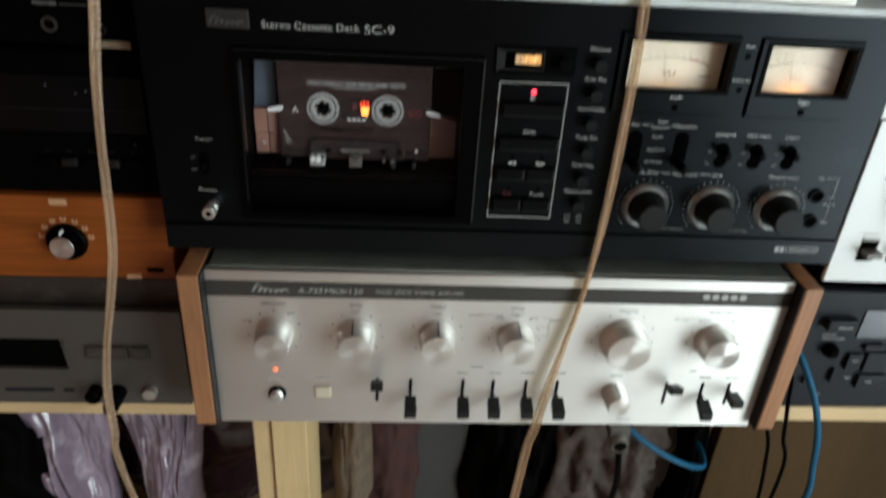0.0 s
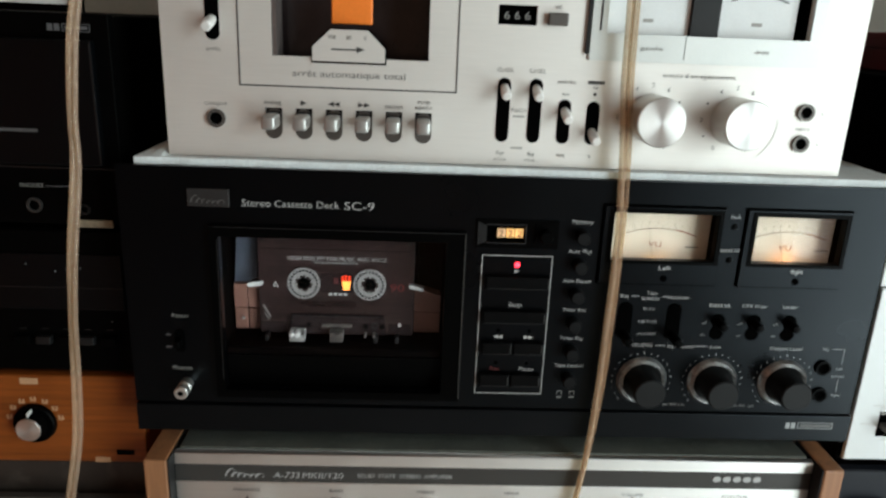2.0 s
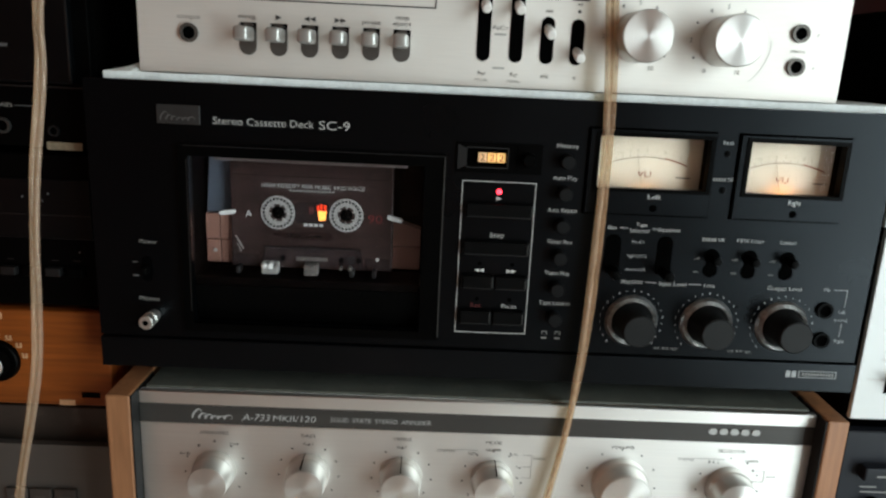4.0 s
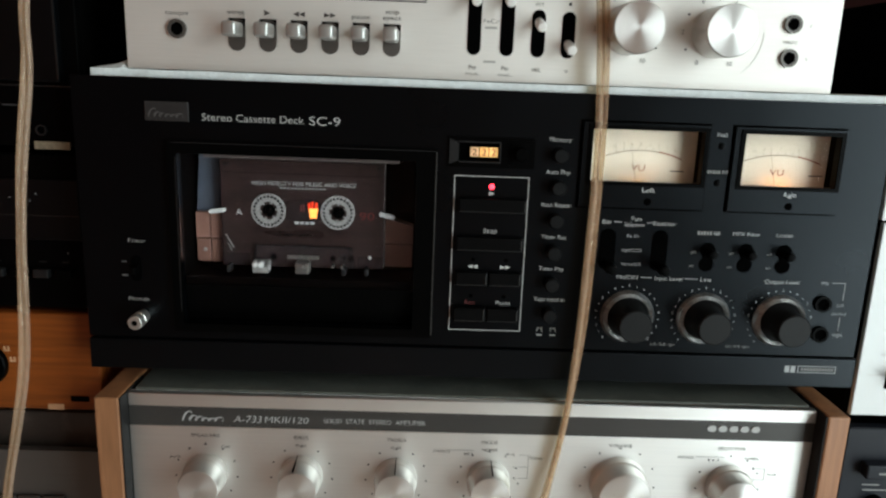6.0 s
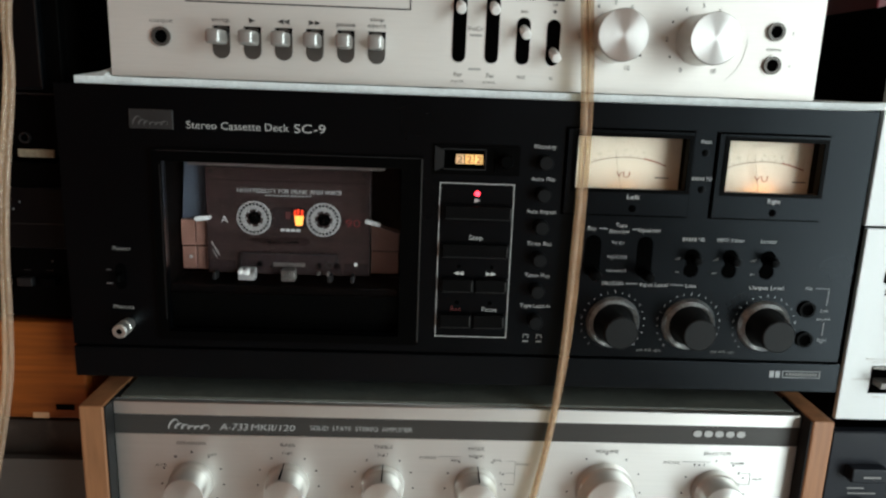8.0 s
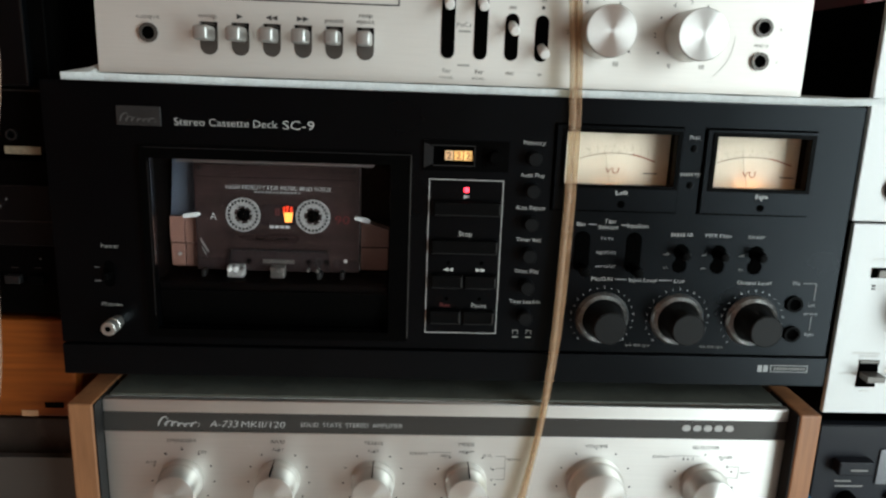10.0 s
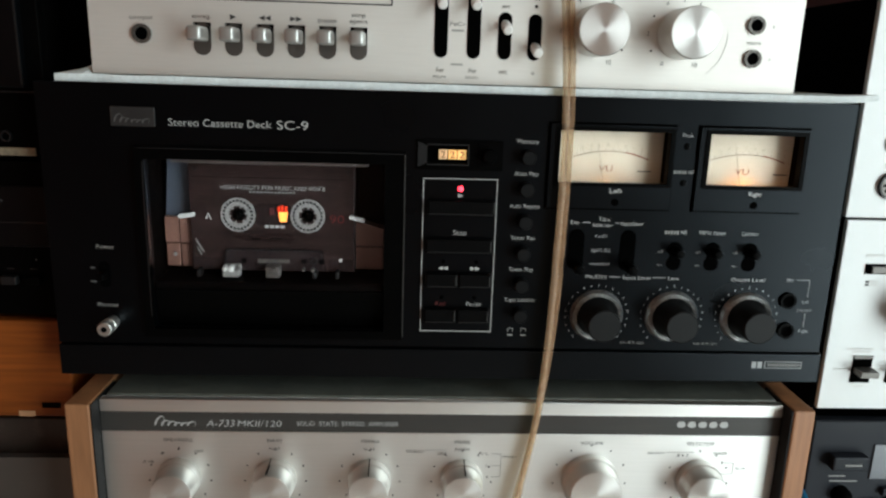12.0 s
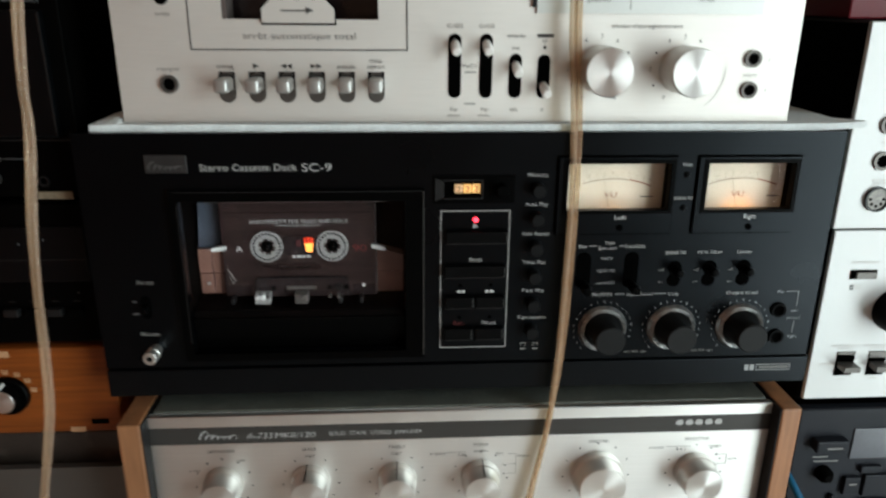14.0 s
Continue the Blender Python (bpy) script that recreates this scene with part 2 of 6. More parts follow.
M_FLOOR = mat("pale_bounce_floorboards", (0.455, 0.42, 0.385), 0.5, 0, 0.2, 8, 0.05, 100, stretch=(0.1, 1, 1))
M_REDBOX = mat("red_card_box", (0.20, 0.012, 0.022), 0.5, 0, 0.15, 40, 0.05)
M_PAINT = mat("white_window_paint", (0.78, 0.78, 0.76), 0.4, 0, 0.04, 20, 0.02)
M_LAMP = glow("meter_lamp", (1.0, 0.42, 0.12), 420.0)
M_AMBER = [glow("counter_lamp", c, e) for c, e in (((0.80, 0.50, 0.26), 0.20), ((1.0, 0.55, 0.18), 0.40), ((1.0, 0.58, 0.20), 0.62))]
M_TAPERED = glow("dim_tape_lamp", (0.8, 0.035, 0.005), 0.5)
M_TAPEGLOW = glow("tape_lamp", (1.0, 0.33, 0.06), 1.9)
M_REDLED = glow("red_led", (1.0, 0.035, 0.06), 5.0)
M_DIMLED = glow("orange_led", (1.0, 0.16, 0.06), 1.6)
M_GLASS = clear("clear_window", (0.97, 0.97, 0.98))
M_SMOKE = clear("smoked_window", (0.80, 0.80, 0.82))


# ---- mesh helpers ----
POS = {}


def thing(name, at, label, category, group="", kind=""):
    ob = new(name)
    ob.empty_display_size = 0.02
    ob.location = at
    POS[ob.name] = Vector(at)
    return tagged(ob, label, category, group, kind)


def link_mesh(name, me, material, parent, label, at):
    me.materials.clear()
    me.materials.append(material)
    ob = new(name, me)
    ob.parent = parent
    ob.location = Vector(at) - POS[parent.name]
    POS[ob.name] = Vector(at)
    if label:
        ob["label"] = label
    return ob


def part(name, bm, material, parent, label="", at=None, smooth=False):
    """One mesh under a thing or a part. Without at the bmesh is in world places; with it, round at."""
    if at is None:
        at = POS[parent.name]
        bmesh.ops.translate(bm, verts=bm.verts, vec=-Vector(at))
    bmesh.ops.recalc_face_normals(bm, faces=bm.faces)
    me = bpy.data.meshes.new(name)
    if smooth:
        for f in bm.faces:
            f.smooth = True
        for e in bm.edges:
            if len(e.link_faces) == 2 and e.calc_face_angle() > 0.6:
                e.smooth = False
    bm.to_mesh(me)
    bm.free()
    return link_mesh(name, me, material, parent, label, at)


def again(ob, parent, at, name=None):
    """Another part on the same mesh."""
    o = new(name or ob.name.split(".")[0], ob.data)
    o.parent = parent
    o.location = Vector(at) - POS[parent.name]
    POS[o.name] = Vector(at)
    return o


def solid(name, bm, material, label="", category="", group="", kind="", at=None, smooth=False):
    """A thing that is one mesh, in world places."""
    root = Vector(at) if at else Vector((0, 0, 0))
    bmesh.ops.translate(bm, verts=bm.verts, vec=-root)
    bmesh.ops.recalc_face_normals(bm, faces=bm.faces)
    me = bpy.data.meshes.new(name)
    for f in bm.faces:
        f.smooth = smooth
    bm.to_mesh(me)
    bm.free()
    me.materials.append(material)
    ob = new(name, me)
    ob.location = root
    POS[ob.name] = root
    return tagged(ob, label, category, group, kind)


def box(x0, x1, y0, y1, z0, z1, bevel=0.0, bm=None, seg=2):
    bm = bm or bmesh.new()
    r = bmesh.ops.create_cube(bm, size=1.0)
    vs = r["verts"]
    for v in vs:
        v.co = Vector(((x0 + x1) / 2 + v.co.x * (x1 - x0), (y0 + y1) / 2 + v.co.y * (y1 - y0), (z0 + z1) / 2 + v.co.z * (z1 - z0)))
    if bevel:
        es = {e for v in vs for e in v.link_edges}
        bmesh.ops.bevel(bm, geom=list(es), offset=bevel, segments=seg, affect="EDGES", profile=0.5)
    return bm


def open_box(x0, x1, y0, y1, z0, z1, t):
    """A thin-walled tray that is open to the front."""
    bm = box(x0, x1, y0, y1, z0, z1)
    bmesh.ops.recalc_face_normals(bm, faces=bm.faces)
    bmesh.ops.delete(bm, geom=[f for f in bm.faces if f.normal.y < -0.5], context="FACES")
    bmesh.ops.solidify(bm, geom=list(bm.faces), thickness=t)
    return bm


def lathe(profile, seg=32, bm=None, c=(0, 0, 0)):
    """A turned solid round the y axis: profile of (radius, y), front to back."""
    bm = bm or bmesh.new()
    rings = []
    for r, y in profile:
        ring = []
        if r < 1e-6:
            ring = [bm.verts.new((c[0], c[1] + y, c[2]))]
        else:
            for i in range(seg):
                a = 2 * math.pi * i / seg
                ring.append(bm.verts.new((c[0] + r * math.cos(a), c[1] + y, c[2] + r * math.sin(a))))
        rings.append(ring)
    for a, b in zip(rings, rings[1:]):
        for i in range(seg):
            j = (i + 1) % seg
            if len(a) == 1 and len(b) > 1:
                bm.faces.new((a[0], b[i], b[j]))
            elif len(b) == 1 and len(a) > 1:
                bm.faces.new((a[i], a[j], b[0]))
            elif len(a) > 1:
                bm.faces.new((a[i], a[j], b[j], b[i]))
    return bm


def ring(r0, r1, y0, y1, seg=28, c=(0, 0, 0), bm=None):
    bm = lathe([(r0, y0), (r1, y0), (r1, y1), (r0, y1), (r0, y0)], seg, bm, c)
    bmesh.ops.remove_doubles(bm, verts=bm.verts, dist=1e-7)
    return bm


def panel(x0, x1, z0, z1, yf, yb, holes=()):
    """An upright plate with rectangular openings (x0, x1, z0, z1) cut through it."""
    xs = sorted({x0, x1, *[h[0] for h in holes], *[h[1] for h in holes]})
    zs = sorted({z0, z1, *[h[2] for h in holes], *[h[3] for h in holes]})
    bm = bmesh.new()
    vs = {}

    def vert(i, k):
        if (i, k) not in vs:
            vs[i, k] = bm.verts.new((xs[i], yf, zs[k]))
        return vs[i, k]

    for i in range(len(xs) - 1):
        for k in range(len(zs) - 1):
            cx, cz = (xs[i] + xs[i + 1]) / 2, (zs[k] + zs[k + 1]) / 2
            if any(h[0] < cx < h[1] and h[2] < cz < h[3] for h in holes):
                continue
            bm.faces.new((vert(i, k), vert(i + 1, k), vert(i + 1, k + 1), vert(i, k + 1)))
    ex = bmesh.ops.extrude_face_region(bm, geom=list(bm.faces))
    bmesh.ops.translate(bm, verts=[g for g in ex["geom"] if isinstance(g, bmesh.types.BMVert)], vec=(0, yb - yf, 0))
    return bm


def pill(w, h, y0, y1, x=0, z=0, seg=8, bm=None):
    """A flat slot shape with round ends, upright or lying, between y0 (front) and y1."""
    bm = bm or bmesh.new()
    r, pts = min(w, h) / 2, []
    for i in range(2 * seg + 2):
        k = i if i <= seg else i - 1
        a = math.pi * k / seg
        if h >= w:
            pts.append((r * math.cos(a), r * math.sin(a) + (h / 2 - r) * (1 if i <= seg else -1)))
        else:
            a -= math.pi / 2
            pts.append((r * math.cos(a) + (w / 2 - r) * (1 if i <= seg else -1), r * math.sin(a)))
    f = [bm.verts.new((x + u, y0, z + v)) for u, v in pts]
    b = [bm.verts.new((x + u, y1, z + v)) for u, v in pts]
    bm.faces.new(f)
    bm.faces.new(b[::-1])
    for i in range(len(f)):
        j = (i + 1) % len(f)
        bm.faces.new((f[i], b[i], b[j], f[j]))
    return bm


def prism(pts, y0, y1, bm=None):
    """An upright plate with the outline pts (x, z)."""
    bm = bm or bmesh.new()
    f = [bm.verts.new((u, y0, v)) for u, v in pts]
    b = [bm.verts.new((u, y1, v)) for u, v in pts]
    bm.faces.new(f)
    bm.faces.new(b[::-1])
    for i in range(len(f)):
        j = (i + 1) % len(f)
        bm.faces.new((f[i], b[i], b[j], f[j]))
    return bm


GLYPHS = {}


def glyphs(s):
    if s not in GLYPHS:
        cu = bpy.data.curves.new("glyphs", "FONT")
        cu.body, cu.size, cu.resolution_u, cu.offset = s, 1.0, 3, -0.005
        o = bpy.data.objects.new("glyphs", cu)
        me = bpy.data.meshes.new_from_object(o)
        co = [tuple(v.co) for v in me.vertices]
        fs = [tuple(p.vertices) for p in me.polygons]
        bpy.data.objects.remove(o)
        bpy.data.curves.remove(cu)
        bpy.data.meshes.remove(me)
        GLYPHS[s] = co, fs
    return GLYPHS[s]


def text(s, x, z, h, y, material, parent, w=None, slant=0.0):
    """Printed lettering, centred on x, z, with capitals h high and, if given, w wide, on the plane y."""
    co, fs = glyphs(s)
    us = [c[0] for c in co]
    cap = 0.69
    k = h / cap
    kx = w / (max(us) - min(us)) if w else k
    mid = (max(us) + min(us)) / 2
    me = bpy.data.meshes.new("lettering")
    me.from_pydata([((u - mid) * kx + (v - cap / 2) * k * slant, 0, (v - cap / 2) * k) for u, v, _ in co], [], fs)
    return link_mesh("lettering", me, material, parent, "", (x, y, z))


def bar(x, z, w, h, y, material, parent, name="print_bar"):
    return part(name, box(-w / 2, w / 2, 0, 0.0002, -h / 2, h / 2), material, parent, at=(x, y, z))


def scribble(x0, x1, z, h, y, material, parent, name, loops=5, lean=0.35, thick=0.0005, cap=1.9, label=""):
    """A looping pen stroke with a tall first loop, standing for a maker's script that is not spelled out."""
    bm, n = bmesh.new(), loops * 14
    pts = []
    for i in range(n + 1):
        q = i / n
        a = 2 * math.pi * loops * q
        tall = h * (cap if q < 1.2 / loops else 0.8 + 0.25 * math.sin(7 * q))
        v = 0.5 * tall * (1 - math.cos(a))
        pts.append((x0 + (x1 - x0) * q - 0.35 * (x1 - x0) / loops * math.sin(a) + lean * v, z + v))
    for i in range(n):
        (ax, az), (bx, bz) = pts[i], pts[i + 1]
        d = math.hypot(bx - ax, bz - az) or 1e-9
        w = thick * (0.6 + 0.4 * math.sin(i * 0.45))
        ux, uz = -(bz - az) / d * w, (bx - ax) / d * w
        vs = [bm.verts.new((px, y, pz)) for px, pz in ((ax + ux, az + uz), (bx + ux, bz + uz), (bx - ux, bz - uz), (ax - ux, az - uz))]
        bm.faces.new(vs)
    return part(name, bm, material, parent, label)


def tube(points, radius, seg=8, bm=None):
    """A round cable along smooth points."""
    bm = bm or bmesh.new()
    pts = [Vector(p) for p in points]
    rings = []
    for i, p in enumerate(pts):
        d = (pts[min(i + 1, len(pts) - 1)] - pts[max(i - 1, 0)]).normalized()
        a = d.cross(Vector((0, 1, 0.001))).normalized()
        b = d.cross(a)
        rings.append([bm.verts.new(p + radius * (math.cos(2 * math.pi * k / seg) * a + math.sin(2 * math.pi * k / seg) * b)) for k in range(seg)])
    for r0, r1 in zip(rings, rings[1:]):
        for k in range(seg):
            bm.faces.new((r0[k], r0[(k + 1) % seg], r1[(k + 1) % seg], r1[k]))
    bm.faces.new(rings[0])
    bm.faces.new(rings[-1][::-1])
    return bm


def spline(pts, n=8):
    """Catmull-Rom through pts."""
    p = [Vector(q) for q in pts]
    p = [2 * p[0] - p[1], *p, 2 * p[-1] - p[-2]]
    out = []
    for i in range(1, len(p) - 2):
        for k in range(n):
            t = k / n
            out.append(0.5 * (2 * p[i] + (p[i + 1] - p[i - 1]) * t + (2 * p[i - 1] - 5 * p[i] + 4 * p[i + 1] - p[i + 2]) * t * t
                              + (3 * p[i] - p[i - 1] - 3 * p[i + 1] + p[i + 2]) * t ** 3))
    return [*out, p[-2]]


# ---- the room ----
def structure(name, bm, material, label):
    return solid(name, bm, material, label, name.split("_")[0], kind="structure")


# Floor, ceiling and side walls are unseen, added to bounce tinted light.
structure("floor", box(-1.7, 1.3, -2.4, 0.62, -0.08, 0.0), M_FLOOR, "unseen pale wooden floor that bounces light on to the stacks")
structure("ceiling", box(-1.7, 1.3, -2.4, 0.62, 2.42, 2.52), M_CEIL, "unseen cream ceiling that bounces warm light")
structure("wall_north", box(-1.7, 1.3, 0.52, 0.62, 0.0, 2.42), M_NORTH, "greyish cream plaster wall behind the hi-fi stacks")
structure("wall_south", box(-1.7, 1.3, -2.4, -2.3, 0.0, 2.42), M_WALL, "dull brown plaster wall")
structure("wall_west", box(-1.7, -1.6, -2.3, 0.52, 0.0, 2.42), M_WARMWALL, "unseen ochre wall that bounces warm light")
bm = box(1.1, 1.3, -2.3, 0.52, 0.0, 0.30)
box(1.1, 1.3, -2.3, 0.52, 2.15, 2.42, bm=bm)
box(1.1, 1.3, -2.3, -1.77, 0.30, 2.15, bm=bm)
box(1.1, 1.3, -0.53, 0.52, 0.30, 2.15, bm=bm)
structure("wall_east", bm, M_WALL, "dull brown plaster wall with a tall window opening")
window = thing("window_1", (1.2, -1.15, 0.30), "tall white painted window letting in grey daylight", "window", kind="structure")
bm = box(1.19, 1.25, -1.77, -1.72, 0.30, 2.15)
box(1.19, 1.25, -0.58, -0.53, 0.30, 2.15, bm=bm)
box(1.19, 1.25, -1.72, -0.58, 0.30, 0.35, bm=bm)
box(1.19, 1.25, -1.72, -0.58, 2.10, 2.15, bm=bm)
box(1.19, 1.25, -1.175, -1.125, 0.35, 2.10, bm=bm)
part("window_frame", bm, M_PAINT, window)
for y0, y1 in ((-1.72, -1.175), (-1.125, -0.58)):
    o = part("pane", box(1.215, 1.22, y0, y1, 0.35, 2.10), M_GLASS, window)
    o.visible_shadow = False

# ---- the shelf rack ----
rack = thing("shelf_rack", (0, 0.25, 0), "home-made pale pine shelf rack holding hi-fi units", "shelf")
part("shelf_board", box(-0.85, 0.85, 0.03, 0.50, 0.890, 0.906, 0.001), M_PINEX, rack, "pale pine board with a raw front edge")
part("shelf_board", box(-0.85, 0.85, 0.05, 0.50, 0.555, 0.575, 0.001), M_PINEX, rack)
part("post", box(-0.2035, -0.1875, 0.036, 0.10, 0.575, 0.8895, 0.001), M_PINE, rack, "pale pine post with a knot")
part("post", box(-0.1868, -0.1562, 0.033, 0.12, 0.575, 0.8895, 0.001), M_PINE, rack)
part("side_board", box(0.262, 0.60, 0.10, 0.118, 0.575, 0.8895, 0.001), M_BOARD, rack, "brown wooden board below the shelf")
for x in (-0.85, 0.83):
    part("upright", box(x, x + 0.02, 0.08, 0.50, 0.0, 1.75, 0.001), M_PINE, rack)
part("leg", box(-0.2, -0.15, 0.08, 0.13, 0.0, 0.555, 0.001), M_PINE, rack)


def feet(parent, x0, x1, y0, y1, z, h):
    first = None
    for x in (x0, x1):
        for y in (y0, y1):
            at = (x, y, z)
            if not first:
                bm = bmesh.new()
                bmesh.ops.create_cone(bm, cap_ends=True, segments=16, radius1=0.011, radius2=0.012, depth=h)
                bmesh.ops.translate(bm, verts=bm.verts, vec=(0, 0, h / 2))
                first = part("foot", bm, M_BLACKMATT, parent, at=at)
            else:
                again(first, parent, at)


def jack(parent, x, z, y, r, mat_ring, name="jack_socket"):
    o = part(name, ring(r * 0.68, r, -0.0018, 0.001, 24), mat_ring, parent, at=(x, y, z), smooth=True)
    part("socket_hole", lathe([(0, -0.0006), (r * 0.7, -0.0006), (r * 0.7, 0.0006), (0, 0.0006)], 20), M_VOID, o, at=(x, y, z))
    return o


def triangle(x, z, s, y, material, parent, flip=1, n=1):
    bm = bmesh.new()
    for k in range(n):
        o = x + (k - (n - 1) / 2) * s * flip
        pts = [(o - s * 0.5 * flip, z - s * 0.42), (o + s * 0.5 * flip, z), (o - s * 0.5 * flip, z + s * 0.42)]
        prism(pts if flip > 0 else pts[::-1], y, y + 0.0002, bm)
    part("symbol", bm, material, parent)


# ---- black cassette deck in the middle of the stack ----
def black_deck():
    d = thing("cassette_deck", (0, 0.15, 1.066), "wide black cassette deck with two lit meters, playing a tape", "cassette deck")
    bay = (-0.1815, -0.0425, 1.104, 1.2075)
    mL, mR = (0.0595, 0.1255, 1.1995, 1.2305), (0.1488, 0.2060, 1.1995, 1.2305)
    cw = (-0.0180, 0.0060, 1.2085, 1.2195)
    part("front_panel", panel(-0.2405, 0.2365, 1.0935, 1.2495, 0.0, 0.004, (bay, mL, mR, cw)), M_DECK, d, "satin black front panel")
    part("lower_trim", box(-0.2405, 0.2380, -0.0015, 0.004, 1.0728, 1.0922, 0.0008), M_DECKLOW, d, "black trim strip under a groove")
    part("groove", box(-0.2395, 0.2375, 0.002, 0.004, 1.0915, 1.0945), M_VOID, d)
    bm = box(-0.2335, 0.2315, 0.05, 0.30, 1.0735, 1.2480, 0.0015)
    box(-0.2335, 0.2315, 0.0042, 0.0501, 1.2455, 1.2480, bm=bm)
    box(-0.2335, 0.2315, 0.0042, 0.0501, 1.0735, 1.0760, bm=bm)
    box(-0.2335, -0.2315, 0.0042, 0.0501, 1.0760, 1.2455, bm=bm)
    box(0.2295, 0.2315, 0.0042, 0.0501, 1.0760, 1.2455, bm=bm)
    part("case", bm, M_CASE, d, "black painted steel case")
    feet(d, -0.17, 0.17, 0.05, 0.25, 1.0665, 0.007)
    # badge and title
    badge = part("badge", box(-0.1990, -0.1740, -0.0012, 0.0, 1.2255, 1.2365, 0.0004), M_LOGO, d, "smoky grey maker's badge")
    scribble(-0.1965, -0.1775, 1.2278, 0.0026, -0.0014, M_LOGOMARK, badge, "badge_mark", 6, 0.3, 0.0004, 1.8)
    text("Stereo Cassette Deck", -0.1375, 1.2285, 0.0042, -0.0003, M_LABEL, d, 0.0585)
    text("SC-9", -0.0962, 1.2284, 0.0050, -0.0003, M_LABEL, d, 0.0180)
    # cassette bay
    bm = open_box(-0.1826, -0.0414, 0.0042, 0.039, 1.1024, 1.2089, 0.001)
    part("cassette_bay", bm, M_BLACKMATT, d, "dark recessed cassette bay")
    door = part("bay_door", panel(-0.1870, -0.0305, 1.0990, 1.2145, -0.0032, -0.0002, (bay,)), M_BLACK, d, "glossy black door frame")
    part("edge_strip", box(-0.0312, -0.0304, -0.0036, -0.0032, 1.101, 1.2135), M_EDGE, door)
    part("edge_strip", box(-0.1840, -0.0312, -0.0036, -0.0032, 1.2135, 1.2140), M_GREYKNOB, door)
    part("edge_strip", box(-0.1826, -0.1820, -0.0036, -0.0032, 1.112, 1.2055), M_GREYKNOB, door)
    part("door_ledge", box(-0.181, -0.043, 0.002, 0.030, 1.1275, 1.1330, 0.001), M_BLACK, door)
    bm = bmesh.new()
    vs = [bm.verts.new(p) for p in ((-0.181, 0.001, 1.1275), (-0.043, 0.001, 1.1275), (-0.043, 0.006, 1.1045), (-0.181, 0.006, 1.1045))]
    bm.faces.new(vs)
    ex = bmesh.ops.extrude_face_region(bm, geom=list(bm.faces))
    bmesh.ops.translate(bm, verts=[g for g in ex["geom"] if isinstance(g, bmesh.types.BMVert)], vec=(0, 0.002, 0))
    part("door_flap", bm, M_BLACK, door)
    w = part("bay_window", box(-0.1813, -0.0427, -0.0022, -0.0012, 1.1285, 1.2073), M_SMOKE, door, "clear plastic window")
    w.visible_shadow = False
    part("holder_lip", box(-0.1690, -0.0530, 0.006, 0.028, 1.2046, 1.2066, 0.0004), M_HOLDER, d, "dull metal cassette holder lip")
    part("holder_side", prism([(-0.1795, 1.1650), (-0.1645, 1.1722), (-0.1645, 1.2050), (-0.1765, 1.2065)], 0.024, 0.034), M_BLUEGREY, d, "blue-grey plastic holder side")
    part("holder_side", box(-0.0590, -0.0440, 0.026, 0.034, 1.1715, 1.2055, 0.0005), M_BLACK, d)
    for x0, x1, slope in ((-0.1790, -0.1705, 0.0), (-0.1698, -0.1625, 0.0), (-0.0612, -0.0440, 0.0050)):
        part("guide_block", prism([(x0, 1.1528), (x1, 1.1528), (x1, 1.1690 - slope), (x0, 1.1690)], 0.020, 0.030), M_BROWN, d, "brown guide block")
        part("guide_block", box(x0, x1, 0.0205, 0.030, 1.1375, 1.1520, 0.0005), M_BROWN, d, "brown guide block")
    for s, x in ((1, -0.1640), (-1, -0.0600)):
        bm = pill(0.0100, 0.0026, -0.0015, 0.0015)
        part("retaining_tab", bm, M_INK, d, "white retaining tab", at=(x, 0.015, 1.1712)).rotation_euler = (0, radians(-8 * s if s > 0 else 14), 0)
    for x, z in ((-0.1735, 1.1455),):
        part("screw", lathe([(0, -0.001), (0.0011, -0.0008), (0.0013, 0.0)], 12), M_HUB, d, at=(x, 0.0195, z))
    for x, wd in ((-0.1370, 0.0100), (-0.1115, 0.0085), (-0.1565, 0.0025), (-0.0860, 0.0030), (-0.0720, 0.0025)):
        part("tape_head", box(x - wd / 2, x + wd / 2, 0.008, 0.016, 1.1340, 1.1412 if wd > 0.005 else 1.1385, 0.0006), M_HUB if wd > 0.009 else M_HEAD if wd > 0.005 else M_GREYKNOB, d, "dull metal tape head part")
    for x, r in ((-0.1400, 0.0016), (-0.1362, 0.0020), (-0.1330, 0.0013), (-0.1105, 0.0014), (-0.0868, 0.0012), (-0.0925, 0.0010)):
        part("head_pin", lathe([(0, -0.0014), (r * 0.7, -0.0012), (r, -0.0004), (r, 0.004)], 14), M_PALECAP if r > 0.0015 else M_HEAD, d, "bright metal pin", at=(x, 0.0068, 1.1398), smooth=True)
    part("head_plate", box(-0.1150, -0.1075, 0.0072, 0.0080, 1.1392, 1.1410), M_HOLDER, d)
    # the compartment's own button strip
    part("counter_frame", panel(-0.0245, 0.0265, 1.2050, 1.2228, -0.0010, 0.0, (cw,)), M_BLACK, d)
    part("counter_well", box(-0.0180, 0.0060, 0.0035, 0.0045, 1.2085, 1.2195), M_VOID, d)
    for k in range(3):
        x = -0.0112 + k * 0.0056
        wheel = part("counter_wheel", box(x, x + 0.0050, 0.001, 0.0034, 1.2110, 1.2166, 0.0003), M_AMBER[k], d, "amber-lit counter wheel")
        text("2", x + 0.0025, 1.2138, 0.0040, 0.0007, M_BROWNINK, wheel, 0.0028)
    bm = prism([(-0.0235, 1.2065), (-0.0182, 1.2090), (-0.0182, 1.2190), (-0.0235, 1.2215)], -0.0016, -0.0010)
    part("counter_bezel", bm, M_GREYKNOB, d)
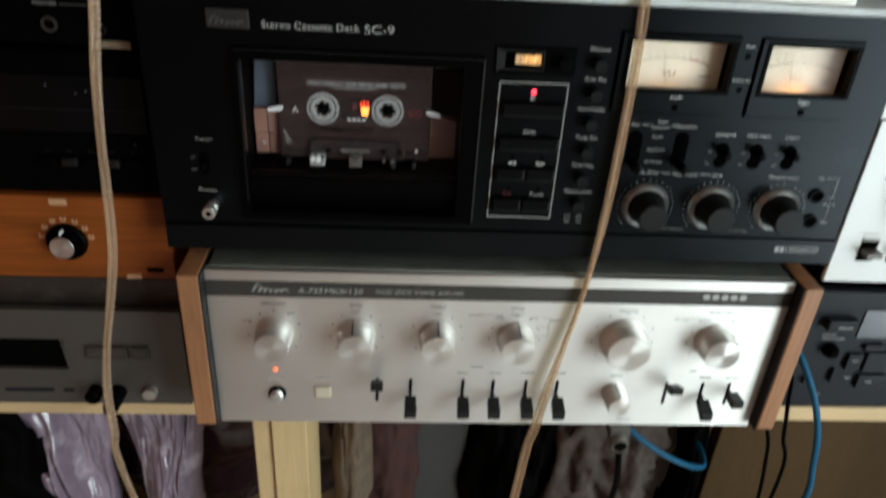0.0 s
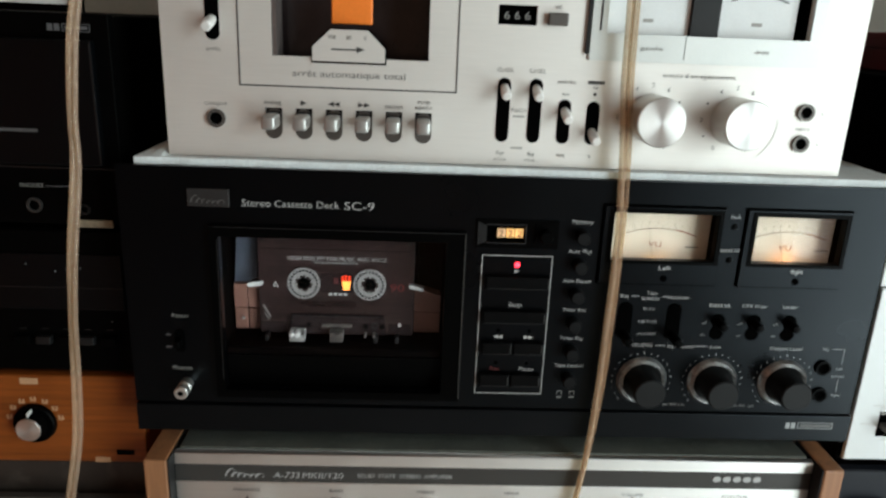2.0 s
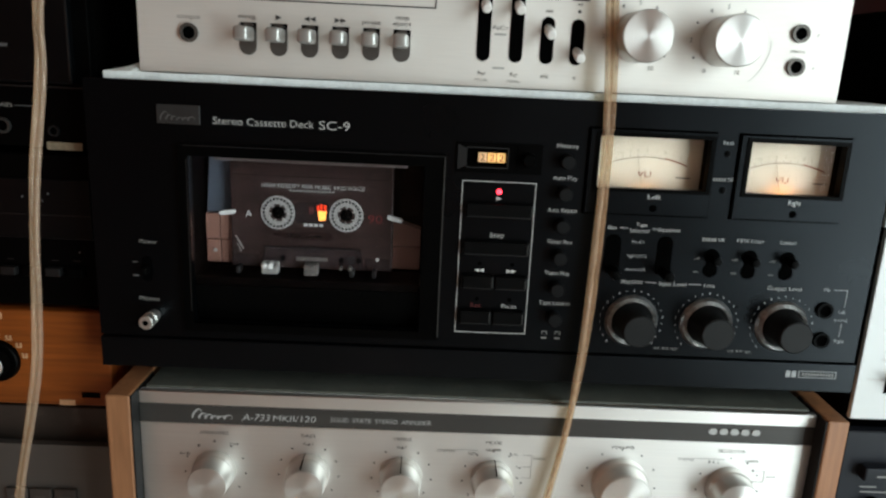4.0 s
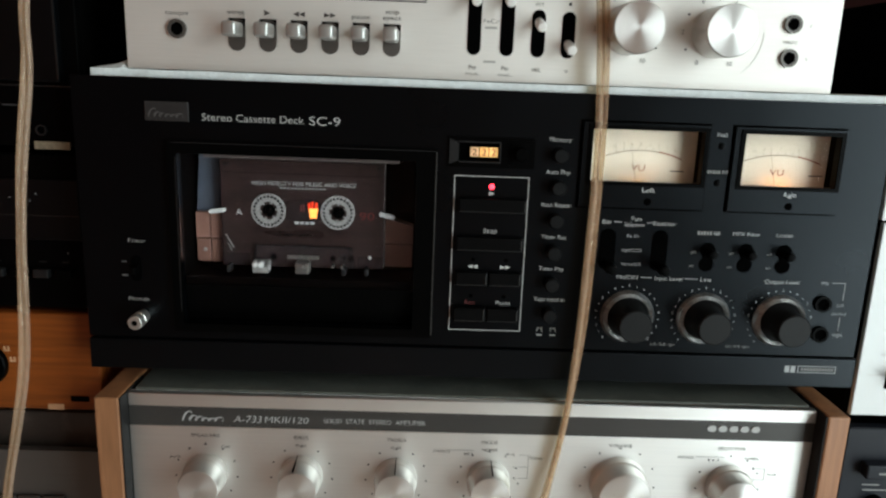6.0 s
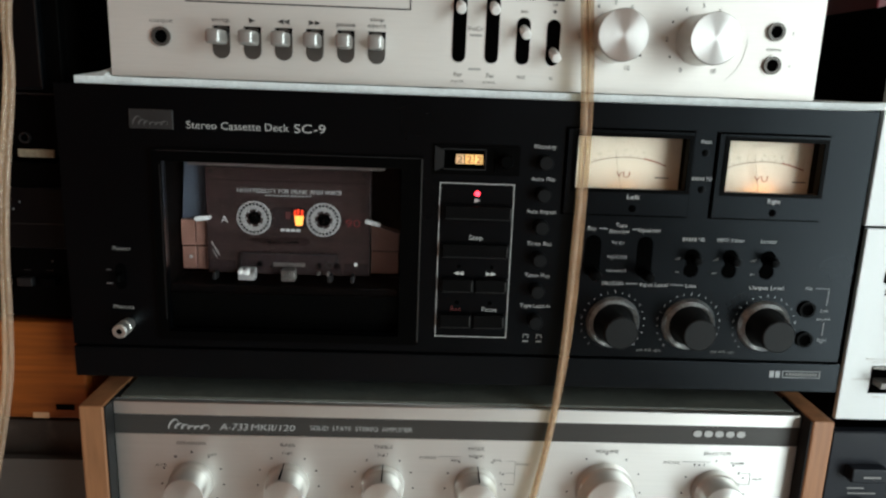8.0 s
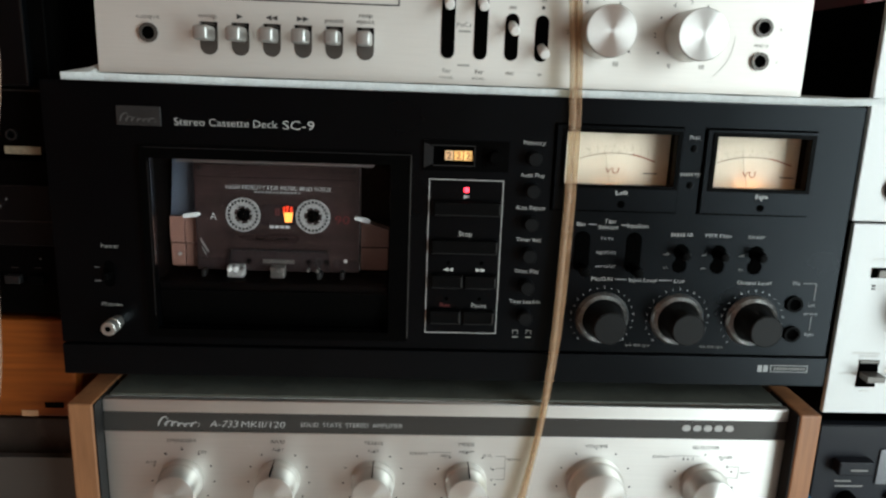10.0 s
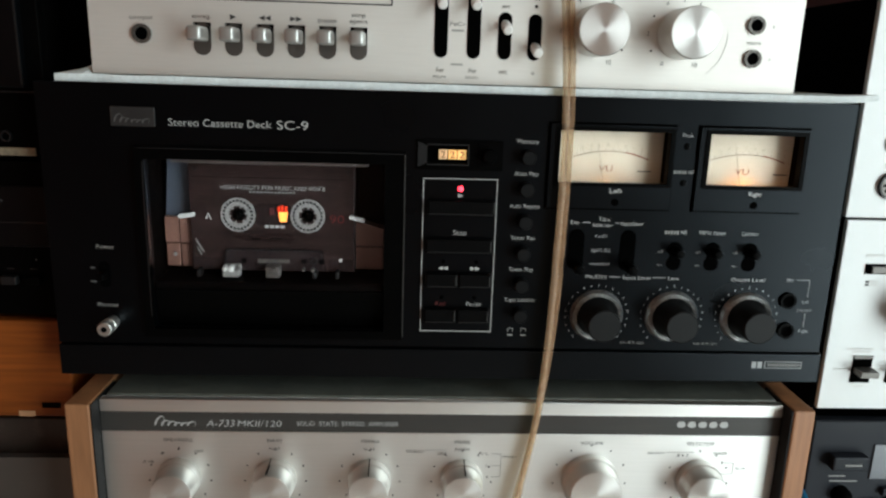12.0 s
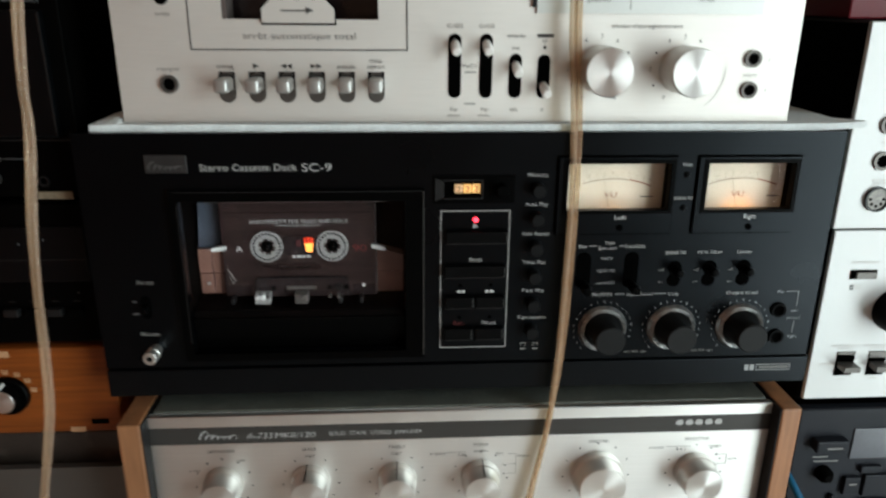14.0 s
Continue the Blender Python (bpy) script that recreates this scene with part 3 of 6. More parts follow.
    part("counter_bezel", panel(-0.0182, 0.0066, 1.2078, 1.2202, -0.0016, -0.0010, (cw,)), M_GREYKNOB, d)
    part("reset_plate", box(0.0120, 0.0260, -0.0014, -0.0010, 1.2065, 1.2215), M_BLACK, d)
    part("reset_button", lathe([(0, -0.006), (0.0034, -0.006), (0.0042, -0.005), (0.0042, 0.0)], 24), M_BLACK, d, at=(0.0183, -0.0014, 1.2138), smooth=True)
    part("outline", panel(-0.0200, 0.0244, 1.1040, 1.2000, -0.0004, 0.0, ((-0.01952, 0.02392, 1.10448, 1.19952),)), M_LABEL, d, "thin white outline round the transport keys")

    def key(x0, x1, z0, z1):
        k = part("transport_key", box(x0, x1, -0.0045, 0.0, z0, z1, 0.0008), M_KEYCAP, d)
        # Paler strips draw the glint along the key's right and bottom edges.
        part("key_edge_glint", box(x1 - 0.0012, x1 - 0.0006, -0.0047, -0.0044, z0 + 0.0012, z1 - 0.0012), M_EDGE, k)
        part("key_edge_glint", box(x0 + 0.0010, x1 - 0.0012, -0.0047, -0.0044, z0 + 0.0004, z0 + 0.0009), M_GREYKNOB, k)

    key(-0.0170, 0.0232, 1.1785, 1.1870)
    key(-0.0176, 0.0224, 1.1552, 1.1637)
    key(-0.0172, 0.0022, 1.1336, 1.1420)
    key(0.0030, 0.0226, 1.1336, 1.1420)
    key(-0.0176, 0.0018, 1.1108, 1.1195)
    key(0.0028, 0.0222, 1.1108, 1.1195)
    part("play_light", lathe([(0, -0.0018), (0.0010, -0.0015), (0.0016, -0.0004), (0.0017, 0.0)], 18), M_REDLED, d, "glowing red play light", at=(0.0024, -0.0001, 1.1938), smooth=True)
    triangle(0.0026, 1.1897, 0.0034, -0.0003, M_INKDIM, d)
    text("Stop", 0.0028, 1.1672, 0.0030, -0.0003, M_LABEL, d, 0.0082)
    triangle(-0.0068, 1.1447, 0.0030, -0.0003, M_INK, d, -1, 2)
    triangle(0.0130, 1.1447, 0.0030, -0.0003, M_INK, d, 1, 2)
    text("Rec", -0.0076, 1.1222, 0.0028, -0.0003, M_DIMRED, d, 0.0062)
    text("Pause", 0.0130, 1.1222, 0.0028, -0.0003, M_LABEL, d, 0.0092)
    for x, z in ((-0.0066, 1.1490), (0.0134, 1.1490), (-0.0070, 1.1262), (0.0132, 1.1262)):
        part("indicator", lathe([(0, -0.0005), (0.0010, -0.0004), (0.0012, 0)], 12), M_VOID, d, at=(x, -0.0001, z))
    first = None
    for z, s, w in ((1.2138, "Memory", 0.0128), (1.1948, "Auto Play", 0.0145), (1.1752, "Auto Repeat", 0.0180), (1.1556, "Timer Rec", 0.0150), (1.1358, "Timer Play", 0.0152), (1.1164, "Tape Lead-in", 0.0190)):
        at = (0.0412, -0.0001, z)
        if not first:
            first = part("push_button", lathe([(0, -0.0078), (0.0038, -0.0078), (0.0044, -0.0070), (0.0044, 0.0)], 24), M_BUTTON, d, at=at, smooth=True)
        else:
            again(first, d, at)
        text(s, 0.0412, z + 0.0091, 0.0025, -0.0003, M_LABEL, d, w)
    for x in (0.0365, 0.0448):
        bar(x, 1.1066, 0.0034, 0.0004, -0.0003, M_LABELDIM, d)
        bar(x, 1.1022, 0.0034, 0.0009, -0.0003, M_LABELDIM, d)
        for u in (-0.0015, 0.0015):
            bar(x + u, 1.1054, 0.0004, 0.0022, -0.0003, M_LABELDIM, d)
    # power and headphones
    text("Power", -0.2080, 1.1542, 0.0025, -0.0003, M_LABELDIM, d, 0.0105)
    bar(-0.2165, 1.1410, 0.0030, 0.0008, -0.0003, M_DIMINK, d)
    bar(-0.2165, 1.1325, 0.0036, 0.0010, -0.0003, M_DIMINK, d)
    part("power_slot", pill(0.0062, 0.0160, -0.0004, 0.0, 0, 0), M_VOID, d, at=(-0.2095, -0.0001, 1.1370))
    part("power_lever", box(-0.0018, 0.0018, -0.0075, 0.0, -0.0022, 0.0022, 0.0008), M_BLACK, d, at=(-0.2092, -0.0004, 1.1372))
    text("Phones", -0.2090, 1.1180, 0.0025, -0.0003, M_LABELDIM, d, 0.0122)
    pl = part("headphone_adapter", lathe([(0.0018, -0.0150), (0.0038, -0.0150), (0.0044, -0.0142), (0.0044, -0.0094), (0.0040, -0.0090), (0.0040, -0.0082), (0.0044, -0.0078), (0.0044, -0.0050), (0.0038, -0.0030), (0.0038, 0.0)], 28), M_TURNED, d, "silver headphone adapter in the socket", at=(-0.2066, -0.0002, 1.1072), smooth=True)
    part("socket_hole", lathe([(0, -0.0146), (0.0019, -0.0146), (0.0019, -0.0141), (0, -0.0141)], 16), M_VOID, pl, at=(-0.2066, -0.0002, 1.1072))
    # meters
    for cx, win, name in (((mL[0] + mL[1]) / 2, mL, "Left"), ((mR[0] + mR[1]) / 2, mR, "Right")):
        x0, x1 = win[0] - 0.0055, win[1] + 0.0028
        h = part("meter_housing", panel(x0, x1, 1.1842, 1.2338, -0.0022, -0.0001, (win,)), M_DECK, d, "black meter housing with a recessed window")
        bm = box(win[0] - 0.001, win[0], 0.0041, 0.0105, win[2] - 0.0058, win[3])
        box(win[1], win[1] + 0.001, 0.0041, 0.0105, win[2] - 0.0058, win[3], bm=bm)
        box(win[0] - 0.001, win[1] + 0.001, 0.0041, 0.0105, win[3], win[3] + 0.001, bm=bm)
        box(win[0] - 0.001, win[1] + 0.001, 0.0041, 0.0105, win[2] - 0.0068, win[2] - 0.0058, bm=bm)
        part("meter_well", bm, M_BLACKMATT, h)
        part("window_rim", panel(win[0] - 0.0022, win[1] + 0.0022, win[2] - 0.0018, win[3] + 0.0020, -0.0030, -0.0022, ((win[0] + 0.0003, win[1] - 0.0003, win[2] + 0.0003, win[3] - 0.0003),)), M_BLACK, h)
        part("housing_gap", panel(x0 - 0.0012, x1 + 0.0008, 1.1832, 1.2350, -0.0006, -0.00005, ((win[0] - 0.002, win[1] + 0.002, win[2] - 0.002, win[3] + 0.002),)), M_VOID, h)
        card = part("meter_card", box(win[0], win[1], 0.0105, 0.0112, win[2] - 0.0058, win[3]), M_FACE, h, "cream meter card lit from below")
        bm, red = bmesh.new(), bmesh.new()
        R, cz = 0.062, 1.2172 - 0.062
        for k in range(24):
            a0, a1 = [radians(90 + 23 - 46 * q / 24) for q in (k, k + 1)]
            b = red if k >= 17 else bm
            wd = 0.0008 if k >= 17 else 0.00038
            prism([(cx + R * math.cos(a0), cz + R * math.sin(a0)), (cx + R * math.cos(a1), cz + R * math.sin(a1)),
                   (cx + (R + wd) * math.cos(a1), cz + (R + wd) * math.sin(a1)), (cx + (R + wd) * math.cos(a0), cz + (R + wd) * math.sin(a0))], 0.0102, 0.0104, b)
        part("scale_arc", bm, M_ARCINK, card)
        bm = bmesh.new()
        for k in range(12):
            a = radians(90 + 22 - 44 * k / 11)
            for r0, r1, wd in ((R + 0.0006, R + 0.0020, 0.00014),):
                c, s = math.cos(a), math.sin(a)
                prism([(cx + r0 * c - wd * s, cz + r0 * s + wd * c), (cx + r0 * c + wd * s, cz + r0 * s - wd * c),
                       (cx + r1 * c + wd * s, cz + r1 * s - wd * c), (cx + r1 * c - wd * s, cz + r1 * s + wd * c)], 0.0102, 0.0104, bm)
        part("scale_ticks", bm, M_SCALEINK, card)
        for q, st in ((0.03, "20"), (0.17, "10"), (0.28, "7"), (0.37, "5"), (0.48, "3"), (0.60, "1"), (0.70, "0"), (0.80, "1"), (0.90, "2"), (0.98, "3")):
            a = radians(90 + 22 - 44 * q)
            text(st, cx + (R + 0.0040) * math.cos(a), cz + (R + 0.0040) * math.sin(a), 0.0019, 0.0102, M_SCALEINK, card)
        part("scale_arc", red, M_BROWNINK, card)
        text("VU", cx - 0.0015, 1.2069, 0.0037, 0.0102, M_BROWNINK, card, 0.0085)
        bar(cx + 0.0225, 1.2055, 0.0085, 0.0007, 0.0102, M_DARKINK, card)
        part("needle", prism([(cx - 0.0026, 1.1985), (cx - 0.0024, 1.1985), (cx - 0.00695, 1.2186), (cx - 0.0071, 1.2186)], 0.0085, 0.0088), M_SCALEINK, h, "thin dark needle")
        part("lamp", lathe([(0, -0.0009), (0.0007, -0.0006), (0.0009, 0), (0.0007, 0.0006), (0, 0.0009)], 14), M_LAMP, h, "warm meter bulb", at=(cx - 0.001, 0.0072, 1.1960), smooth=True)
        g = part("meter_window", box(win[0] - 0.0006, win[1] + 0.0006, 0.0043, 0.0047, win[2] - 0.0012, win[3] - 0.0001), M_GLASS, h, "clear meter window")
        g.visible_shadow = False
        text(name, cx + 0.0025, 1.1952, 0.0027, -0.0025, M_INK, h, 0.0075)
        part("adjust_hole", lathe([(0, -0.0003), (0.0022, -0.0003), (0.0022, 0.0)], 16), M_VOID, h, at=(cx + 0.0025, -0.0023, 1.1882))
    for s, z in (("Peak", 1.2290), ("NR", 1.2072)):
        text(s, 0.1362 if s == "Peak" else 0.1408, z, 0.0024, -0.0003, M_INKDIM, d)
        part("indicator", lathe([(0, -0.0009), (0.0017, -0.0006), (0.0021, 0)], 16), M_BLACK, d, at=(0.1362, -0.0001, z - 0.0066))
    for k in range(5):
        bar(0.1303 + 0.0016 * k, 1.2070, 0.0010, 0.0016 if k % 2 else 0.0020, -0.0003, M_LABELDIM, d)
    # selectors
    text("Bias", 0.0725, 1.1752, 0.0024, -0.0003, M_LABEL, d)
    text("Tape", 0.0902, 1.1775, 0.0024, -0.0003, M_LABEL, d)
    text("Selector", 0.0895, 1.1738, 0.0024, -0.0003, M_LABEL, d, 0.0125)
    text("Equalizer", 0.1075, 1.1750, 0.0024, -0.0003, M_LABEL, d, 0.0138)
    for x, w in ((0.0795, 0.0050), (0.0985, 0.0030)):
        bar(x, 1.1752, w, 0.0004, -0.0003, M_INKDIM, d)
    for z, s, w in ((1.1668, "Fe-Cr", 0.0075), (1.1580, "high/CrO2", 0.0118), (1.1494, "normal/LH", 0.0118)):
        text(s, 0.0893, z, 0.0019, -0.0003, M_INKDIM, d, w)
    for x in (0.0742, 0.1060):
        part("selector_slot", pill(0.0094, 0.0255, -0.0004, 0.0), M_VOID, d, at=(x, -0.0001, 1.1582))
        part("selector_lever", lathe([(0, -0.0150), (0.0028, -0.0145), (0.0034, -0.0120), (0.0028, 0.0)], 20), M_BLACK, d, at=(x, -0.0004, 1.1490), smooth=True)
    for k, (x, s, w) in enumerate(((0.1345, "NR", 0.0040), (0.1580, "MPX Filter", 0.0165), (0.1815, "Limiter", 0.0100))):
        text(s, x + (0.0055 if k == 0 else 0.0), 1.1702, 0.0024, -0.0003, M_INKDIM, d, w)
        if k == 0:
            for q in range(5):
                bar(x - 0.0056 + 0.0018 * q, 1.1700, 0.0012, 0.0018 if q % 2 else 0.0023, -0.0003, M_LABELDIM, d)
        bm = pill(0.0092, 0.0092, -0.0004, 0.0, 0, 0.0042)
        pill(0.0092, 0.0092, -0.0003, 0.0, 0, -0.0048, bm=bm)
        box(-0.0028, 0.0028, -0.00035, 0.0, -0.004, 0.004, bm=bm)
        part("switch_slot", bm, M_VOID, d, at=(x + 0.0010, -0.0001, 1.1555))
        part("switch_lever", lathe([(0, -0.0105), (0.0024, -0.0101), (0.0030, -0.0085), (0.0026, 0.0)], 20), M_BLACK, d, at=(x + 0.0010, -0.0004, 1.1588), smooth=True)
        text("off", x - 0.0078, 1.1580, 0.0017, -0.0003, M_LABELDIM, d, 0.0034)
        text("on", x - 0.0078, 1.1496, 0.0015, -0.0003, M_LABELDIM, d, 0.0030)
    # level knobs
    text("Mic/DIN", 0.0880, 1.1412, 0.0025, -0.0003, M_LABEL, d, 0.0128)
    text("Input Level", 0.1135, 1.1410, 0.0025, -0.0003, M_LABEL, d, 0.0170)
    text("Line", 0.1365, 1.1410, 0.0025, -0.0003, M_LABEL, d, 0.0065)
    bar(0.0997, 1.1412, 0.0068, 0.0004, -0.0003, M_INKDIM, d)
    bar(0.1275, 1.1412, 0.0080, 0.0004, -0.0003, M_INKDIM, d)
    text("Output Level", 0.1838, 1.1410, 0.0025, -0.0003, M_LABEL, d, 0.0215)
    kr = kc = None
    for x in (0.0902, 0.1377, 0.1855):
        at = (x, -0.0002, 1.1160)
        outer = lathe([(0.0120, -0.0014), (0.0132, -0.0032), (0.0137, -0.0026), (0.0142, -0.0031), (0.0147, -0.0024), (0.0152, -0.0028), (0.0158, -0.0020), (0.0168, 0.0)], 48)
        inner = lathe([(0, -0.0205), (0.0093, -0.0205), (0.0101, -0.0197), (0.0104, -0.0060), (0.0128, -0.0014), (0.0128, 0.0)], 40)
        k = part("level_knob", inner, M_CAP, d, "dark grey cap on a worn metal ring", at=at, smooth=True)
        part("knob_ring", outer, M_RING, k, "worn metal ring", at=at, smooth=True)
        bm = bmesh.new()
        for i in range(21):
            a = radians(225 - 13.5 * i)
            if i % 2 == 0:
                text(str(i // 2), x + 0.0198 * math.cos(a), 1.1160 + 0.0198 * math.sin(a), 0.0017, -0.0003, M_INKDIM, d)
                continue
            rad = 0.00036
            lathe([(0, -0.0002), (rad, -0.0002), (rad, 0.0)], 8, bm, (0.0195 * math.cos(a), 0, 0.0195 * math.sin(a)))
        part("dial_marks", bm, M_INKDIM, d, at=at)
    for x in (0.1140, 0.1612):
        text("left", x - 0.0052, 1.0984, 0.0017, -0.0003, M_LABELDIM, d, 0.0040)
        text("right", x + 0.0056, 1.0984, 0.0017, -0.0003, M_LABELDIM, d, 0.0048)
        for u in (-0.0012, 0.0012):
            part("dial_sign", ring(0.0005, 0.0008, -0.0002, 0.0, 12), M_LABELDIM, d, at=(x + u, -0.0001, 1.0984))
    # microphone sockets
    jack(d, 0.2110, 1.1278, -0.0001, 0.0052, M_BLACK)
    jack(d, 0.2122, 1.1080, -0.0001, 0.0052, M_BLACK)
    text("Mic", 0.2108, 1.1412, 0.0023, -0.0003, M_INKDIM, d)
    text("Left", 0.2225, 1.1272, 0.0021, -0.0003, M_INKDIM, d)
    text("(mono)", 0.2225, 1.1218, 0.0018, -0.0003, M_INKDIM, d, 0.0085)
    text("Right", 0.2238, 1.1078, 0.0021, -0.0003, M_INKDIM, d)
    bar(0.2192, 1.1413, 0.0085, 0.0003, -0.0003, M_INKDIM, d)
    bar(0.2234, 1.1358, 0.0003, 0.0110, -0.0003, M_INKDIM, d)
    bar(0.2234, 1.1150, 0.0003, 0.0090, -0.0003, M_INKDIM, d)
    # noise reduction mark, as plain shapes
    part("mark", box(0.1930, 0.1958, -0.0018, -0.0015, 1.0826, 1.0870), M_INKDIM, d)
    part("mark", box(0.1968, 0.1996, -0.0018, -0.0015, 1.0826, 1.0870), M_INKDIM, d)
    part("mark", panel(0.2012, 0.2255, 1.0826, 1.0872, -0.0018, -0.0015, ((0.2016, 0.2251, 1.0830, 1.0868),)), M_INKDIM, d)
    for k in range(11):
        bar(0.2041 + 0.0019 * k, 1.0849, 0.0012, 0.0018, -0.0018, M_LABELDIM, d)
    return d


black_deck()


def tape():
    c = thing("cassette", (-0.112, 0.022, 1.139), "smoky grey see-through cassette in the lit bay", "cassette")
    x0, x1, z0, z1 = -0.1622, -0.0618, 1.1368, 1.2030
    part("shell", box(x0, x1, 0.0165, 0.0270, z0, z1, 0.0004), M_CASSETTE, c, "smoky brown plastic shell")
    part("thick_edge", prism([(-0.1440, 1.1370), (-0.0790, 1.1370), (-0.0815, 1.1506), (-0.1415, 1.1506)], 0.0150, 0.0166), M_CASSETTEDK, c)
    part("inner_rim", prism([(-0.1425, 1.1374), (-0.1418, 1.1374), (-0.1402, 1.1496), (-0.0828, 1.1496), (-0.0812, 1.1374), (-0.0805, 1.1374), (-0.0822, 1.1502), (-0.1408, 1.1502)], 0.0146, 0.0150), M_GREYKNOB, c)
    for u0, u1 in ((-0.1612, -0.1452), (-0.0780, -0.0628)):
        part("clear_corner", box(u0, u1, 0.0160, 0.0166, 1.1371, 1.1445), M_CASSETTEDK, c, "see-through lower corner of the shell")
    part("liner_line", box(-0.1600, -0.0640, 0.0162, 0.0166, 1.1948, 1.1952), M_CASSETTEDK, c)
    part("eyelet", ring(0.0012, 0.0026, -0.0004, 0.0, 20), M_GREYKNOB, c, "pale guide eyelet", at=(-0.0868, 0.0147, 1.1436), smooth=True)
    part("slot", box(-0.1215, -0.1020, 0.0145, 0.0150, 1.1420, 1.1444), M_HEAD, c, "pale slot in the thick edge")
    part("tape_window", pill(0.0265, 0.0135, 0.0160, 0.0166), M_CASSETTEDK, c, at=(-0.1118, 0, 1.1725))
    for x in (-0.1330, -0.0905):
        at = (x, 0.0162, 1.1720)
        hub = part("hub", ring(0.0056, 0.0106, -0.0008, 0.001, 40), M_HUB, c, "pale toothed tape hub", at=at, smooth=True)
        bm = bmesh.new()
        for i in range(6):
            a = radians(60 * i + (10 if x < -0.1 else 25))
            m = bmesh.ops.create_cube(bm, size=1)
            bmesh.ops.scale(bm, verts=m["verts"], vec=(0.0014, 0.0012, 0.0009))
            bmesh.ops.rotate(bm, verts=m["verts"], cent=(0, 0, 0), matrix=Matrix.Rotation(-a, 3, "Y"))
            bmesh.ops.translate(bm, verts=m["verts"], vec=(0.0050 * math.cos(a), -0.0002, 0.0050 * math.sin(a)))
        part("hub_teeth", bm, M_HUB, hub, at=at)
        part("spindle", lathe([(0, -0.0016), (0.0016, -0.0012), (0.0024, 0.0), (0.0056, 0.0006)], 20), M_BLACKMATT, hub, at=at, smooth=True)
        bm = bmesh.new()
        for i in range(24):
            a = 2 * math.pi * i / 24
            lathe([(0, -0.0010), (0.0009, -0.0010), (0.0009, -0.0008)], 6, bm, (0.0086 * math.cos(a), 0, 0.0088 * math.sin(a)))
        part("hub_marks", bm, M_GREYKNOB, hub, at=at)
    part("lit_tape_edge", prism([(-0.1074, 1.1682), (-0.1036, 1.1682), (-0.1026, 1.1742), (-0.1082, 1.1742)], 0.0152, 0.0158), M_TAPEGLOW, c, "orange lamp glow behind the tape")
    for x0_, x1_, z1_ in ((-0.1086, -0.1074, 1.1776), (-0.1066, -0.1054, 1.1784), (-0.1044, -0.1030, 1.1778)):
        part("lit_tape_edge", prism([(x0_, 1.1742), (x1_, 1.1742), (x1_ + 0.0002, z1_), (x0_, z1_)], 0.0152, 0.0158), M_TAPERED, c, "dim red lamp glow behind the tape")
    # Faint end of the lamp glow, painted as two dull red bars.
    for x0_ in (-0.1118, -0.1134):
        part("lit_tape_edge", box(x0_, x0_ + 0.0009, 0.0153, 0.0158, 1.1722, 1.1764), M_DIMRED, c)
    text("A", -0.1512, 1.1706, 0.0042, 0.0162, M_INK, c)
    text("90", -0.0725, 1.1703, 0.0050, 0.0162, M_REDINK, c, 0.0090)
    text("HIGH FIDELITY FOR MUSIC AND VOICE", -0.1112, 1.1890, 0.0026, 0.0162, M_LABEL, c, 0.0635)
    for k in range(13):
        bar(-0.1252 + 0.0022 * k, 1.1862, 0.0014, 0.0009, 0.0162, M_LABELDIM, c)
    bm = bmesh.new()
    for k in range(4):
        x = -0.1170 + k * 0.0032
        box(x, x + 0.0024, 0.0161, 0.0164, 1.1640, 1.1662, bm=bm)
    part("maker_mark", bm, M_LABEL, c)
    for pts in ([(-0.1600, 1.1560), (-0.1594, 1.1565), (-0.1545, 1.1480), (-0.1552, 1.1476)], [(-0.1590, 1.1510), (-0.1586, 1.1513), (-0.1560, 1.1460), (-0.1565, 1.1458)]):
        part("scratch", prism(pts[::-1], 0.0162, 0.0164), M_HUB, c, "pale scratch on the shell")
    part("screw", lathe([(0, -0.0006), (0.0010, -0.0005), (0.0013, 0.0)], 12), M_PALECAP, c, "bright screw", at=(-0.0705, 0.0163, 1.1440))
    for x, z in ((-0.1585, 1.1420), (-0.0655, 1.1420), (-0.1585, 1.2000), (-0.0655, 1.2000), (-0.1118, 1.1500)):
        part("screw", lathe([(0, -0.0004), (0.0011, -0.0003), (0.0013, 0.0)], 10), M_GREYKNOB, c, at=(x, 0.0164 if z > 1.155 or z < 1.145 else 0.0149, z))
    for x in (-0.1300, -0.0930, -0.0820):
        part("guide_hole", lathe([(0, -0.0003), (0.0018, -0.0003), (0.0018, 0.0)], 14), M_BLACKMATT, c, at=(x, 0.0149, 1.1432))


tape()


